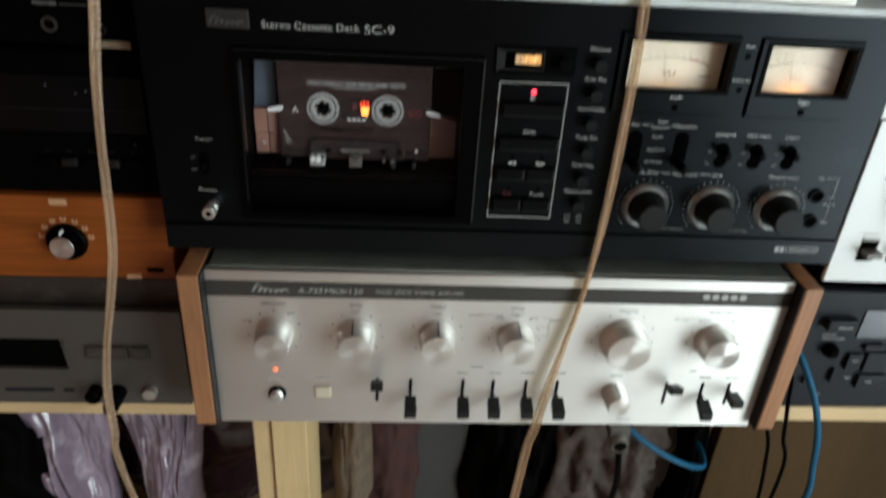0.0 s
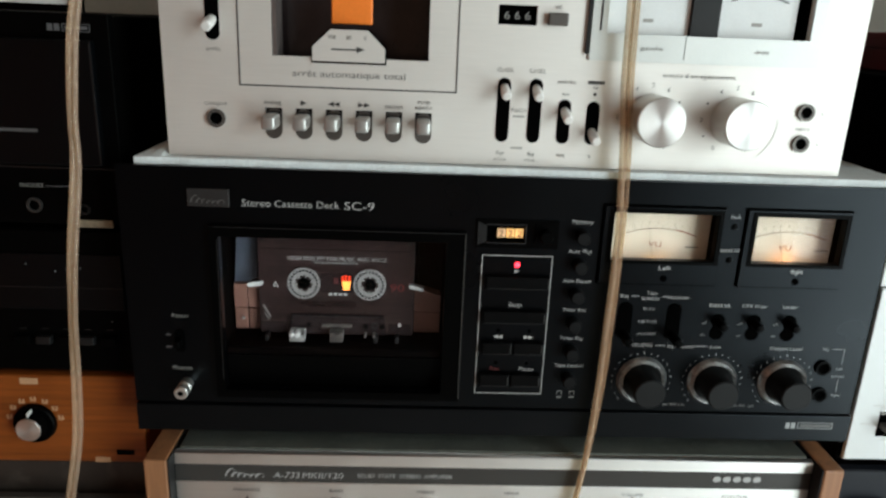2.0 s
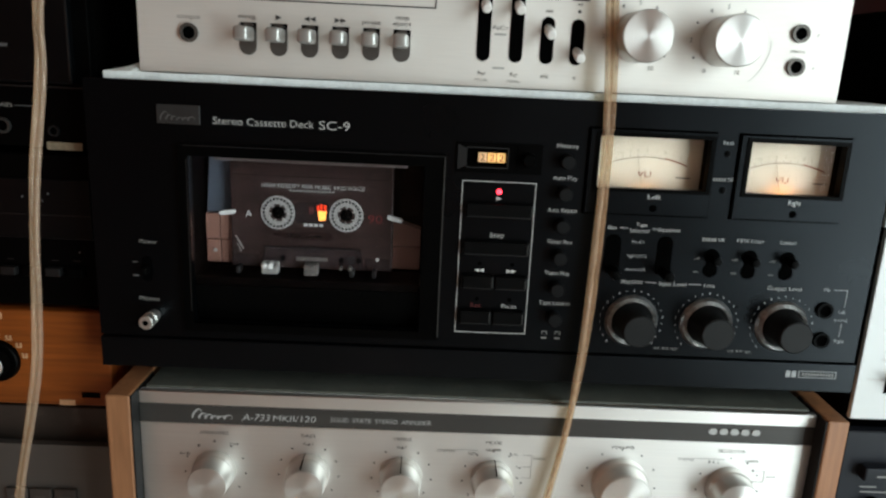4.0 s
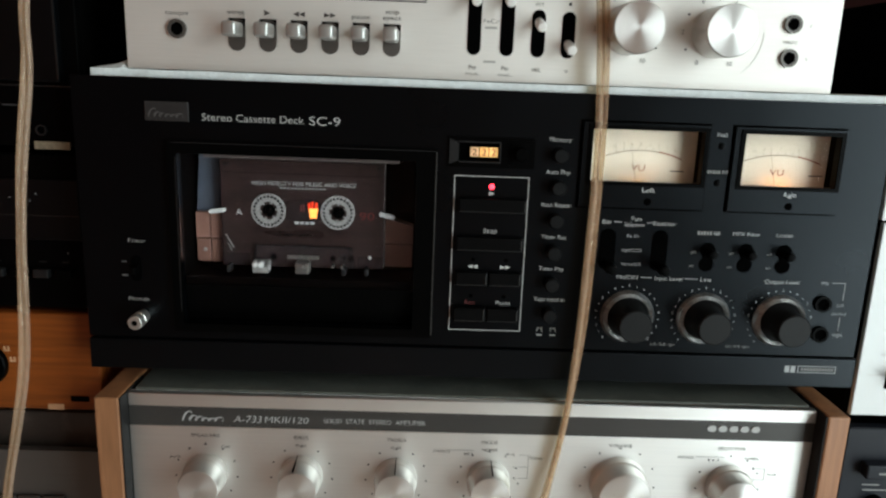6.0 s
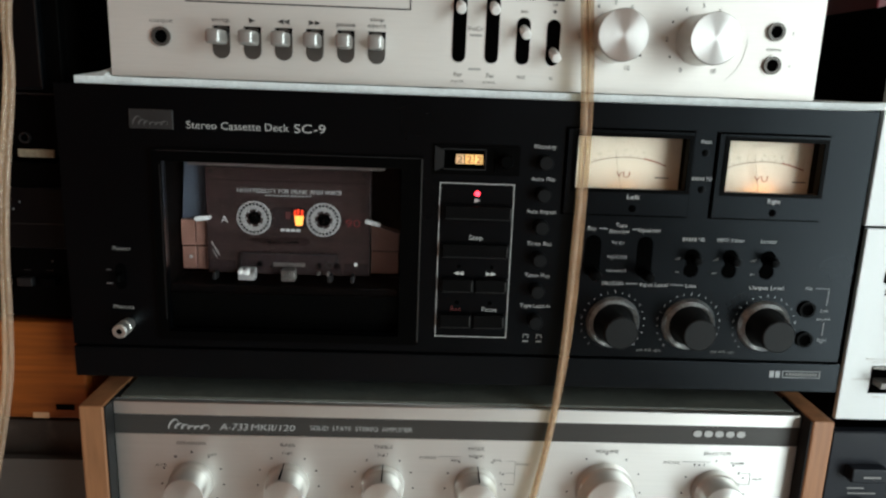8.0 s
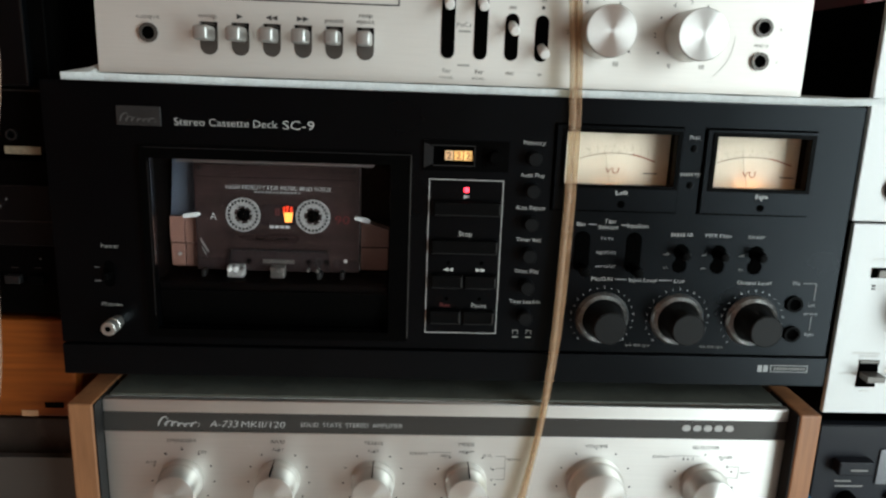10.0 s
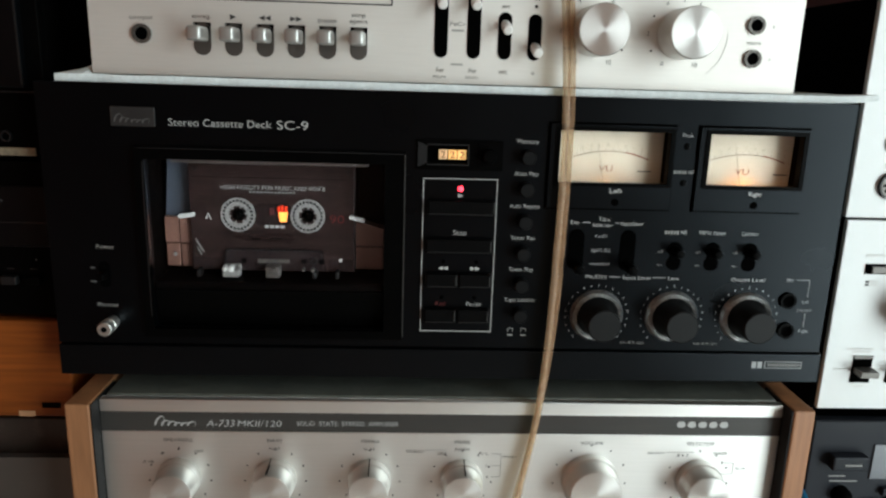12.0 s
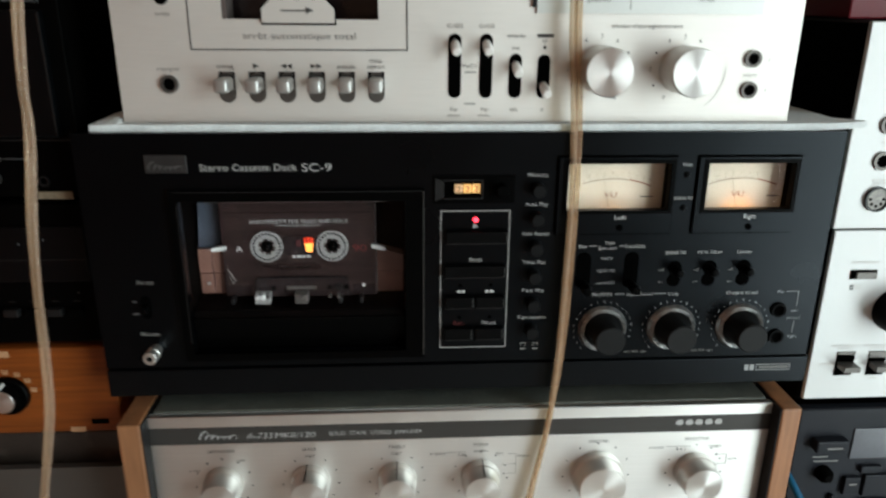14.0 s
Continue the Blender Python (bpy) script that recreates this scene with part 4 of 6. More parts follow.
# ---- silver amplifier with walnut cheeks ----
def amplifier():
    a = thing("amplifier", (0, 0.15, 0.9065), "silver stereo amplifier with walnut side cheeks on the shelf", "amplifier")
    F = -0.007
    part("front_plate", box(-0.2170, 0.2155, F, F + 0.006, 0.9180, 1.0375, 0.0006), M_BRUSHED, a, "brushed aluminium front plate")
    part("name_band", box(-0.2168, 0.2153, F + 0.0006, F + 0.006, 1.0375, 1.0505), M_BAND, a, "dark bronze name band")
    part("top_plate", box(-0.2170, 0.2155, F, F + 0.006, 1.0505, 1.0590, 0.0008), M_BRUSHED, a)
    part("case", box(-0.2150, 0.2135, F + 0.0062, 0.29, 0.9180, 1.0600, 0.001), M_DUST, a, "dusty dark metal cover")
    for x0, x1 in ((-0.2330, -0.2181), (0.2166, 0.2304)):
        part("side_cheek", box(x0, x1, F - 0.011, 0.295, 0.9245, 1.0605, 0.0012), M_WALNUT, a, "walnut veneered side cheek")
    # A thin dark strip along each cheek's inner side.
    for x0, x1 in ((-0.2181, -0.2171), (0.2156, 0.2166)):
        part("cheek_inner_strip", box(x0, x1, F - 0.0102, 0.02, 0.9225, 1.0598), M_CHEEKSIDE, a, "dark strip on the inner side of the cheek")
    feet(a, -0.18, 0.18, 0.05, 0.25, 0.9065, 0.0115)
    # name as plain shapes, the rest lettered
    y0, y1 = F - 0.0001, F + 0.0007
    scribble(-0.1835, -0.1595, 1.0412, 0.0034, F + 0.0003, M_LABEL, a, "script_mark", 6, 0.35, 0.00055, 1.9, "white maker's script as a plain pen stroke")
    text("A-733", -0.1432, 1.0432, 0.0046, F + 0.0003, M_LABEL, a, 0.0170, slant=0.25)
    text("MKII/120", -0.1190, 1.0432, 0.0042, F + 0.0003, M_LABEL, a, 0.0270, slant=0.15)
    text("SOLID  STATE  STEREO  AMPLIFIER", -0.0640, 1.0435, 0.0030, F + 0.0003, M_LABEL, a, 0.0640)
    bm = bmesh.new()
    for k in range(5):
        x = 0.1468 + k * 0.0070
        pill(0.0056, 0.0042, y0, y1, x + 0.0028, 1.0452, 8, bm)
    part("maker_mark", bm, M_LABEL, a, "white maker's mark as plain shapes")
    # rotary knobs
    y = F - 0.0003
    knobs = ((-0.1700, 0.0133, "SPEAKERS", 0.018), (-0.1100, 0.0133, "BASS", 0.009), (-0.0500, 0.0133, "TREBLE", 0.012), (0.0090, 0.0133, "MODE", 0.010), (0.0925, 0.0178, "VOLUME", 0.015), (0.1640, 0.0144, "SELECTOR", 0.018))
    for i, (x, r, s, w) in enumerate(knobs):
        at = (x, F, 1.0060)
        k = part("rotary_knob", lathe([(r * 0.90, -0.0196), (r * 0.93, -0.0190), (r * 0.96, -0.0082), (r * 0.97, -0.0078), (r * 1.02, -0.0070), (r * 1.03, -0.0012), (r * 0.98, 0.0)], 48), M_TURNED, a, "turned aluminium control knob", at=at, smooth=True)
        part("knob_face", lathe([(0, -0.0205), (r * 0.90, -0.0200), (r * 0.91, -0.0190)], 48), M_SPUN, k, "spun aluminium face", at=at, smooth=True)
        ang = (130, 100, 90, 85, 90, 60)[i]
        if i in (1, 2, 3):
            g = part("pointer_groove", box(-0.0003, 0.0003, -0.0185, -0.0006, r * 0.93, r * 1.03), M_BLACKMATT, k, at=at)
            g.rotation_euler = (0, radians(90 - ang), 0)
        text(s, x, 1.0318, 0.0022, y, M_DARKINK, a, w)
        bm = bmesh.new()
        for j in range(9):
            t = radians(220 - 32.5 * j)
            lathe([(0, -0.0002), (0.0006, -0.0002), (0.0006, 0.0)], 8, bm, ((r + 0.0062) * math.cos(t), 0, (r + 0.0062) * math.sin(t)))
        part("dial_marks", bm, M_DARKINK, a, at=(x, F - 0.0001, 1.0060))
    for x, z, w, h in ((-0.0170, 0.9765, 0.0100, 0.0014), (-0.0275, 0.9705, 0.009, 0.0012), (-0.0020, 0.9705, 0.009, 0.0012),
                       (0.0230, 0.9715, 0.011, 0.0012), (0.0490, 0.9715, 0.009, 0.0012), (0.0945, 0.9700, 0.010, 0.0012), (0.1550, 0.9755, 0.006, 0.0012), (0.1670, 0.9690, 0.009, 0.0012), (0.1890, 0.9690, 0.011, 0.0012),
                       (-0.1715, 0.9630, 0.0125, 0.0014), (-0.1360, 0.9640, 0.0125, 0.0014), (0.1080, 0.9245, 0.012, 0.001)):
        bar(x, z, w, h, y, M_PALEINK, a)
    for x0, x1, z0, z1 in ((-0.0150, -0.0010, 1.0258, 1.0261), (0.0280, 0.0340, 1.0235, 1.0238), (0.0340, 0.0343, 1.0070, 1.0238), (0.0280, 0.0340, 1.0150, 1.0153), (0.0280, 0.0340, 1.0070, 1.0073),
                           (0.1420, 0.1600, 1.0255, 1.0258), (0.1810, 0.1870, 1.0180, 1.0183), (0.1870, 0.1873, 1.0100, 1.0183), (0.1810, 0.1870, 1.0100, 1.0103)):
        part("print_line", box(x0, x1, y, y + 0.0002, z0, z1), M_PALEINK, a)
    for st, x, z, w in (("A+B", -0.1895, 1.0165, 0.0068), ("B", -0.1800, 1.0225, 0.0016), ("A", -0.1700, 1.0262, 0.0018), ("OFF", -0.1575, 1.0240, 0.0058), ("FLAT", -0.1100, 1.0262, 0.0068), ("FLAT", -0.0500, 1.0262, 0.0068),
                        ("STEREO", -0.0215, 1.0250, 0.0112), ("REV", -0.0040, 1.0235, 0.0056), ("NORM", 0.0090, 1.0265, 0.0090), ("R+L", 0.0228, 1.0240, 0.0056), ("L", 0.0255, 1.0152, 0.0014), ("R", 0.0260, 1.0070, 0.0016),
                        ("MONO", 0.0395, 1.0215, 0.0085), ("PHONO", 0.1350, 1.0250, 0.0105), ("1", 0.1500, 1.0235, 0.0010), ("2", 0.1560, 1.0235, 0.0014), ("TUNER", 0.1775, 1.0250, 0.0095), ("1", 0.1795, 1.0182, 0.0010), ("2", 0.1800, 1.0102, 0.0014), ("AUX", 0.1920, 1.0142, 0.0068)):
        text(st, x, z, 0.0018, y, M_DARKINK, a, w)
    at = (0.0945, F, 0.9525)
    k = part("balance_knob", lathe([(0.0080, -0.0185), (0.0086, -0.0180), (0.0094, -0.0070), (0.0096, 0.0)], 40), M_TURNED, a, "small turned aluminium knob", at=at, smooth=True)
    part("knob_face", lathe([(0, -0.0192), (0.0080, -0.0189), (0.0082, -0.0180)], 40), M_SPUN, k, at=at, smooth=True)
    part("pointer_groove", box(-0.0003, 0.0003, -0.0170, -0.0006, 0.0086, 0.0098), M_BLACKMATT, k, at=at)
    # levers
    for x, up in ((-0.0940, 1), (-0.0680, 0), (-0.0270, 0), (-0.0030, 0), (0.0230, 0), (0.0480, 0), (0.1370, 1), (0.1665, 0), (0.1885, 0.5)):
        at = (x, F, 0.9525)
        part("lever_slot", pill(0.0024, 0.0230, -0.0003, 0.0), M_VOID, a, at=(x, F - 0.0001, 0.9525))
        bm = bmesh.new()
        prof = [(0.0, 0.0010, 0.0014), (-0.0062, 0.0012, 0.0014), (-0.0075, 0.0043, 0.0036), (-0.0195, 0.0047, 0.0038), (-0.0205, 0.0043, 0.0030)]
        rows_ = []
        for yy, hw, ht in prof:
            zz = yy * (0.40 - 0.9 * up) if up < 1 else yy * -0.5
            rows_.append([bm.verts.new((sx * hw, yy, zz + sz * ht)) for sx, sz in ((-1, -1), (1, -1), (1, 1), (-1, 1))])
        for r0, r1 in zip(rows_, rows_[1:]):
            for q in range(4):
                bm.faces.new((r0[q], r0[(q + 1) % 4], r1[(q + 1) % 4], r1[q]))
        bm.faces.new(rows_[0][::-1])
        bm.faces.new(rows_[-1])
        bmesh.ops.bevel(bm, geom=list(bm.edges), offset=0.0004, segments=1, affect="EDGES")
        part("lever", bm, M_GREYKNOB, a, "dark grey paddle lever", at=(x, F, 0.9525 + 0.0085 * up))
    part("power_light", lathe([(0, -0.0012), (0.0014, -0.0008), (0.0018, 0.0)], 14), M_DIMLED, a, "orange power light", at=(-0.1718, F, 0.9712))
    b = part("button_bezel", ring(0.0052, 0.0070, -0.0015, 0.0, 28), M_BLACK, a, at=(-0.1715, F, 0.9480), smooth=True)
    part("power_button", lathe([(0, -0.0070), (0.0042, -0.0065), (0.0050, -0.0050), (0.0050, 0.0)], 28), M_CHROME, b, "chrome power button", at=(-0.1715, F, 0.9480), smooth=True)
    part("jack_cover", box(-0.0062, 0.0062, -0.0020, 0.0, -0.0055, 0.0055, 0.0012), M_FACE, a, "yellowed square socket cover", at=(-0.1360, F, 0.9500))
    clip = part("plug_bracket", box(-0.0085, 0.0085, -0.010, 0.004, -0.006, 0.004, 0.001), M_GREYAMP, a, "grey socket bracket under the plate", at=(0.1060, F + 0.004, 0.9140))
    part("plug", lathe([(0, -0.014), (0.0065, -0.014), (0.0075, -0.012), (0.0075, 0.0), (0.0050, 0.001)], 24), M_HEAD, clip, "dull chrome jack plug", at=(0.1060, F + 0.002, 0.9050), smooth=True)
    part("plug_tip", lathe([(0, -0.0150), (0.0050, -0.0146), (0.0056, -0.0138)], 20), M_BLACK, clip, at=(0.1060, F + 0.002, 0.9050))


amplifier()


# ---- silver cassette deck on top of the stack ----
def silver_deck():
    d = thing("cassette_deck", (0, 0.16, 1.2545), "silver cassette deck with piano keys and two white meters", "cassette deck")
    F = 0.010
    win = (-0.1480, -0.0570, 1.3145, 1.3900)
    mw = (0.0460, 0.1670, 1.3345, 1.3780)
    keys = [(-0.1480 + 0.0178 * k) for k in range(6)]
    cnt = (-0.0175, 0.0050, 1.3370, 1.3480)
    part("front_panel", panel(-0.2112, 0.2010, 1.2545, 1.4150, F, F + 0.004, (win, mw, cnt, *[(x - 0.0050, x + 0.0050, 1.2720, 1.2845) for x in keys])), M_SILVER, d, "satin silver front panel")
    part("case", box(-0.2090, 0.1980, 0.05, 0.30, 1.2590, 1.4130, 0.002), M_BLACKMATT, d, "black painted case")
    bm = box(-0.2090, 0.1980, F + 0.0042, 0.0501, 1.4100, 1.4130)
    box(-0.2090, 0.1980, F + 0.0042, 0.0501, 1.2590, 1.2610, bm=bm)
    box(-0.2090, -0.2070, F + 0.0042, 0.0501, 1.2610, 1.4100, bm=bm)
    box(0.1960, 0.1980, F + 0.0042, 0.0501, 1.2610, 1.4100, bm=bm)
    part("case_front", bm, M_BLACKMATT, d)
    y = F - 0.0003
    # slide switch and headphone socket
    part("slider_slot", pill(0.0080, 0.0300, -0.0004, 0.0), M_VOID, d, at=(-0.1815, F, 1.3370))
    pin = part("slider_pin", lathe([(0, -0.0150), (0.0024, -0.0149), (0.0031, -0.0140), (0.0032, -0.0060), (0.0026, 0.0)], 24), M_PALECAP, d, "round chrome slider pin", at=(-0.1815, F - 0.0004, 1.3335), smooth=True)
    pin.rotation_euler = (radians(16), 0, 0)
    text("arrêt", -0.1815, 1.3172, 0.0024, y, M_MIDINK, d, 0.0085)
    jack(d, -0.1818, 1.2772, F, 0.0054, M_GREYAMP)
    text("casque", -0.1818, 1.2862, 0.0024, y, M_MIDINK, d, 0.0130)
    # cassette compartment
    part("bay_outline", panel(-0.1675, -0.0397, 1.2968, 1.4000, y, F, ((-0.1667, -0.0405, 1.2976, 1.3992),)), M_DARKINK, d, "thin dark outline round the tape door")
    bm = open_box(-0.1490, -0.0560, F + 0.0042, 0.041, 1.3125, 1.3910, 0.001)
    part("tape_bay", bm, M_CASSETTEDK, d, "dark empty tape bay")
    part("bay_edge", box(-0.1478, -0.1452, F + 0.001, 0.030, 1.3127, 1.3898), M_HOLDER, d)
    part("orange_flag", box(-0.1145, -0.0905, 0.018, 0.020, 1.3335, 1.3490, 0.0008), M_ORANGECARD, d, "orange plastic flag in the tape bay")
    pts = [(-0.1245, 1.3125), (-0.0825, 1.3125), (-0.0825, 1.3205), (-0.0925, 1.3305), (-0.1140, 1.3305), (-0.1245, 1.3205)]
    e = part("scale_plate", prism(pts, F - 0.0022, F - 0.0002), M_SILVER, d, "silver tape-scale plate with clipped corners")
    part("plate_shadow_gap", prism([(u + (0.0008 if u > -0.10 else -0.0008), v + (0.0007 if v > 1.315 else -0.0012)) for u, v in pts], F - 0.0003, F + 0.0003), M_VOID, d)
    for x, s in ((-0.1130, "100"), (-0.1035, "50"), (-0.0940, "0")):
        text(s, x, 1.3262, 0.0022, F - 0.0025, M_DARKINK, e)
    part("arrow", prism([(-0.1135, 1.3190), (-0.0990, 1.3190), (-0.0990, 1.3178), (-0.0940, 1.3196), (-0.0990, 1.3214), (-0.0990, 1.3198), (-0.1135, 1.3198)], F - 0.0025, F - 0.0022), M_DARKINK, e)
    text("arrêt automatique total", -0.1035, 1.3052, 0.0037, y, M_MIDINK, d, 0.0660)
    # piano keys
    first = None
    for k, (x, s) in enumerate(zip(keys, ("enreg.", "", "", "", "pause", "eject"))):
        part("key_slot", pill(0.0100, 0.0180, F + 0.0004 - F, 0.0030), M_GREYAMP, d, "grey rounded key slot", at=(x, F - 0.0008, 1.2752))
        # Dark strip painted in for the shade at the top of the slot.
        part("key_slot_shade", box(-0.0044, 0.0044, -0.0007, -0.0005, -0.0030, -0.0004), M_GREYKNOB, d, at=(x, F, 1.2828))
        if not first:
            bm = box(-0.0041, 0.0041, -0.0185, 0.0, -0.0040, 0.0040, 0.0017, seg=3)
            first = part("piano_key", bm, M_KEY, d, "silver piano key", at=(x, F - 0.0006, 1.2778), smooth=True)
        else:
            again(first, d, (x, F - 0.0006, 1.2778))
        if s:
            text(s, x, 1.2878, 0.0024, y, M_DARKINK, d, 0.0105)
    text("stop", keys[5], 1.2912, 0.0024, y, M_DARKINK, d, 0.0078)
    triangle(keys[1], 1.2878, 0.0036, y, M_DARKINK, d)
    triangle(keys[2], 1.2878, 0.0034, y, M_DARKINK, d, -1, 2)
    triangle(keys[3], 1.2878, 0.0034, y, M_DARKINK, d, 1, 2)
    # counter
    part("counter_well", box(cnt[0], cnt[1], F + 0.003, F + 0.0045, cnt[2], cnt[3]), M_VOID, d)
    for k in range(3):
        text("6", -0.0122 + 0.0060 * k, 1.3423, 0.0044, F + 0.0026, M_LABELDIM, d, 0.0032)
    part("reset_button", box(0.0112, 0.0228, -0.004 + F, F, 1.3375, 1.3445, 0.0008), M_GREYAMP, d)
    text("000", 0.0170, 1.3478, 0.0020, y, M_MIDINK, d)
    # meters
    mp = part("meter_plate", panel(0.0370, 0.1745, 1.3190, 1.3850, F - 0.0016, F - 0.0001, (mw,)), M_PLATE, d, "pale meter surround")
    part("plate_edge", box(0.0345, 0.0368, F - 0.0020, F, 1.3225, 1.3850), M_GREYKNOB, d, "dark edge of the meter surround")
    part("plate_edge", box(0.0418, 0.0426, F - 0.0020, F - 0.0016, 1.3360, 1.3850), M_GREYKNOB, d)
    bm = box(mw[0] - 0.001, mw[0], F + 0.004, 0.024, mw[2], mw[3])
    box(mw[1], mw[1] + 0.001, F + 0.004, 0.024, mw[2], mw[3], bm=bm)
    box(mw[0], mw[1], F + 0.004, 0.024, mw[2] - 0.001, mw[2], bm=bm)
    part("meter_well", bm, M_BLACKMATT, mp)
    for x0, x1 in ((0.0470, 0.0960), (0.1135, 0.1600)):
        c = part("meter_card", box(x0, x1, 0.0155, 0.0165, mw[2], mw[3]), M_FACEGREY, mp, "white meter card")
        cx, R, cz = (x0 + x1) / 2, 0.05, 1.3600 - 0.052
        bm = bmesh.new()
        for k in range(16):
            a0, a1 = [radians(90 + 20 - 40 * q / 16) for q in (k, k + 1)]
            prism([(cx + R * math.cos(a0), cz + R * math.sin(a0)), (cx + R * math.cos(a1), cz + R * math.sin(a1)),
                   (cx + (R + 0.0007) * math.cos(a1), cz + (R + 0.0007) * math.sin(a1)), (cx + (R + 0.0007) * math.cos(a0), cz + (R + 0.0007) * math.sin(a0))], 0.0150, 0.0153, bm)
        part("scale_arc", bm, M_DARKINK, c)
        bar(cx, 1.3425, 0.0060, 0.0020, 0.0151, M_PALEINK, c)
    part("meter_divider", box(0.0965, 0.1130, 0.0125, 0.020, mw[2], mw[3]), M_GREYKNOB, mp)
    text("gauche", 0.0735, 1.3270, 0.0024, F - 0.0019, M_MIDINK, mp, 0.0135)
    text("droit", 0.1392, 1.3272, 0.0024, F - 0.0019, M_MIDINK, mp, 0.0085)
    part("scratch", box(0.0930, 0.0933, F - 0.0018, F - 0.0016, 1.3215, 1.3340), M_DARKINK, mp)
    text("niveau d'enregistrement", 0.1050, 1.3120, 0.0025, y, M_MIDINK, d, 0.0440)
    # slide switches
    for x, z0, z1, zc, top, sub, bottom in ((-0.0115, 1.2690, 1.3070, 1.2985, "CrO2", "", "Fer"), (0.0075, 1.2690, 1.3070, 1.2985, "CrO2", "", "Fer"), (0.0255, 1.2690, 1.2955, 1.2860, "entrée", "aux", "mic"), (0.0430, 1.2690, 1.2950, 1.2740, "", "", "o")):
        part("slider_slot", pill(0.0078, z1 - z0, -0.0004, 0.0), M_VOID, d, at=(x, F, (z0 + z1) / 2))
        pin = part("slider_pin", lathe([(0, -0.0150), (0.0022, -0.0149), (0.0028, -0.0142), (0.0029, -0.0060), (0.0024, 0.0)], 20), M_PALECAP, d, "round chrome slider pin", at=(x, F - 0.0004, zc + 0.0030), smooth=True)
        pin.rotation_euler = (radians(16), 0, 0)
        if top:
            text(top, x, 1.3115 if not sub else 1.3060, 0.0023, y, M_DARKINK, d, 0.0092 if not sub else 0.0110)
        if sub:
            text(sub, x, 1.2990, 0.0022, y, M_DARKINK, d)
        text(bottom, x, 1.2622, 0.0025, y, M_DARKINK, d)
        if bottom == "Fer":
            text("POLAR." if x < 0 else "EGAL.", x, 1.2583, 0.0014, y, M_MIDINK, d, 0.0080)
    bar(0.0432, 1.3060, 0.0100, 0.0020, y, M_DARKINK, d)
    text("NR", 0.0432, 1.3030, 0.0016, y, M_DARKINK, d)
    part("dot", lathe([(0, -0.0002), (0.0010, -0.0002), (0.0010, 0)], 12), M_DARKINK, d, at=(0.0430, F, 1.2992))
    text("FeCr", -0.0020, 1.2882, 0.0023, y, M_DARKINK, d, 0.0088)
    bar(-0.0020, 1.2845, 0.0070, 0.0012, y, M_PALEINK, d)
    bar(-0.0020, 1.2655, 0.0070, 0.0012, y, M_PALEINK, d)
    # recording level knobs
    for x in (0.0777, 0.1290):
        at = (x, F, 1.2865)
        r = 0.0144
        k = part("level_knob", lathe([(r * 0.96, -0.0240), (r, -0.0232), (r, -0.0008), (r * 0.96, 0.0)], 48), M_TURNED, d, "large turned aluminium level knob", at=at, smooth=True)
        part("knob_face", lathe([(0, -0.0243), (r * 0.96, -0.0241), (r * 0.97, -0.0235)], 48), M_SPUN, k, "spun aluminium face", at=at, smooth=True)
        for j in range(11):
            t = radians(240 - 30 * j)
            if j % 2 == 0 or j in (5,):
                text(str(j), x + 0.0196 * math.cos(t), 1.2865 + 0.0196 * math.sin(t), 0.0026, y, M_DARKINK, d)
            else:
                part("dial_mark", lathe([(0, -0.0002), (0.0007, -0.0002), (0.0007, 0)], 8), M_DARKINK, d, at=(x + 0.0196 * math.cos(t), F, 1.2865 + 0.0196 * math.sin(t)))
    bm = bmesh.new()
    for k in range(14):
        a0, a1 = [radians(-52 + 55 * q / 14) for q in (k, k + 1)]
        prism([(0.1290 + r * math.cos(a), 1.2865 + r * math.sin(a)) for r, a in ((0.0278, a0), (0.0280, a0), (0.0280, a1), (0.0278, a1))], y, y + 0.0002, bm)
    part("dial_arc", bm, M_FAINTINK, d)
    jack(d, 0.1730, 1.2930, F, 0.0052, M_GREYAMP)
    jack(d, 0.1730, 1.2740, F, 0.0052, M_GREYAMP)
    text("micro", 0.1730, 1.2832, 0.0022, y, M_MIDINK, d, 0.0085)
    text("g", 0.1835, 1.2930, 0.0018, y, M_MIDINK, d)
    text("d", 0.1835, 1.2740, 0.0018, y, M_MIDINK, d)
    return d


silver_deck()


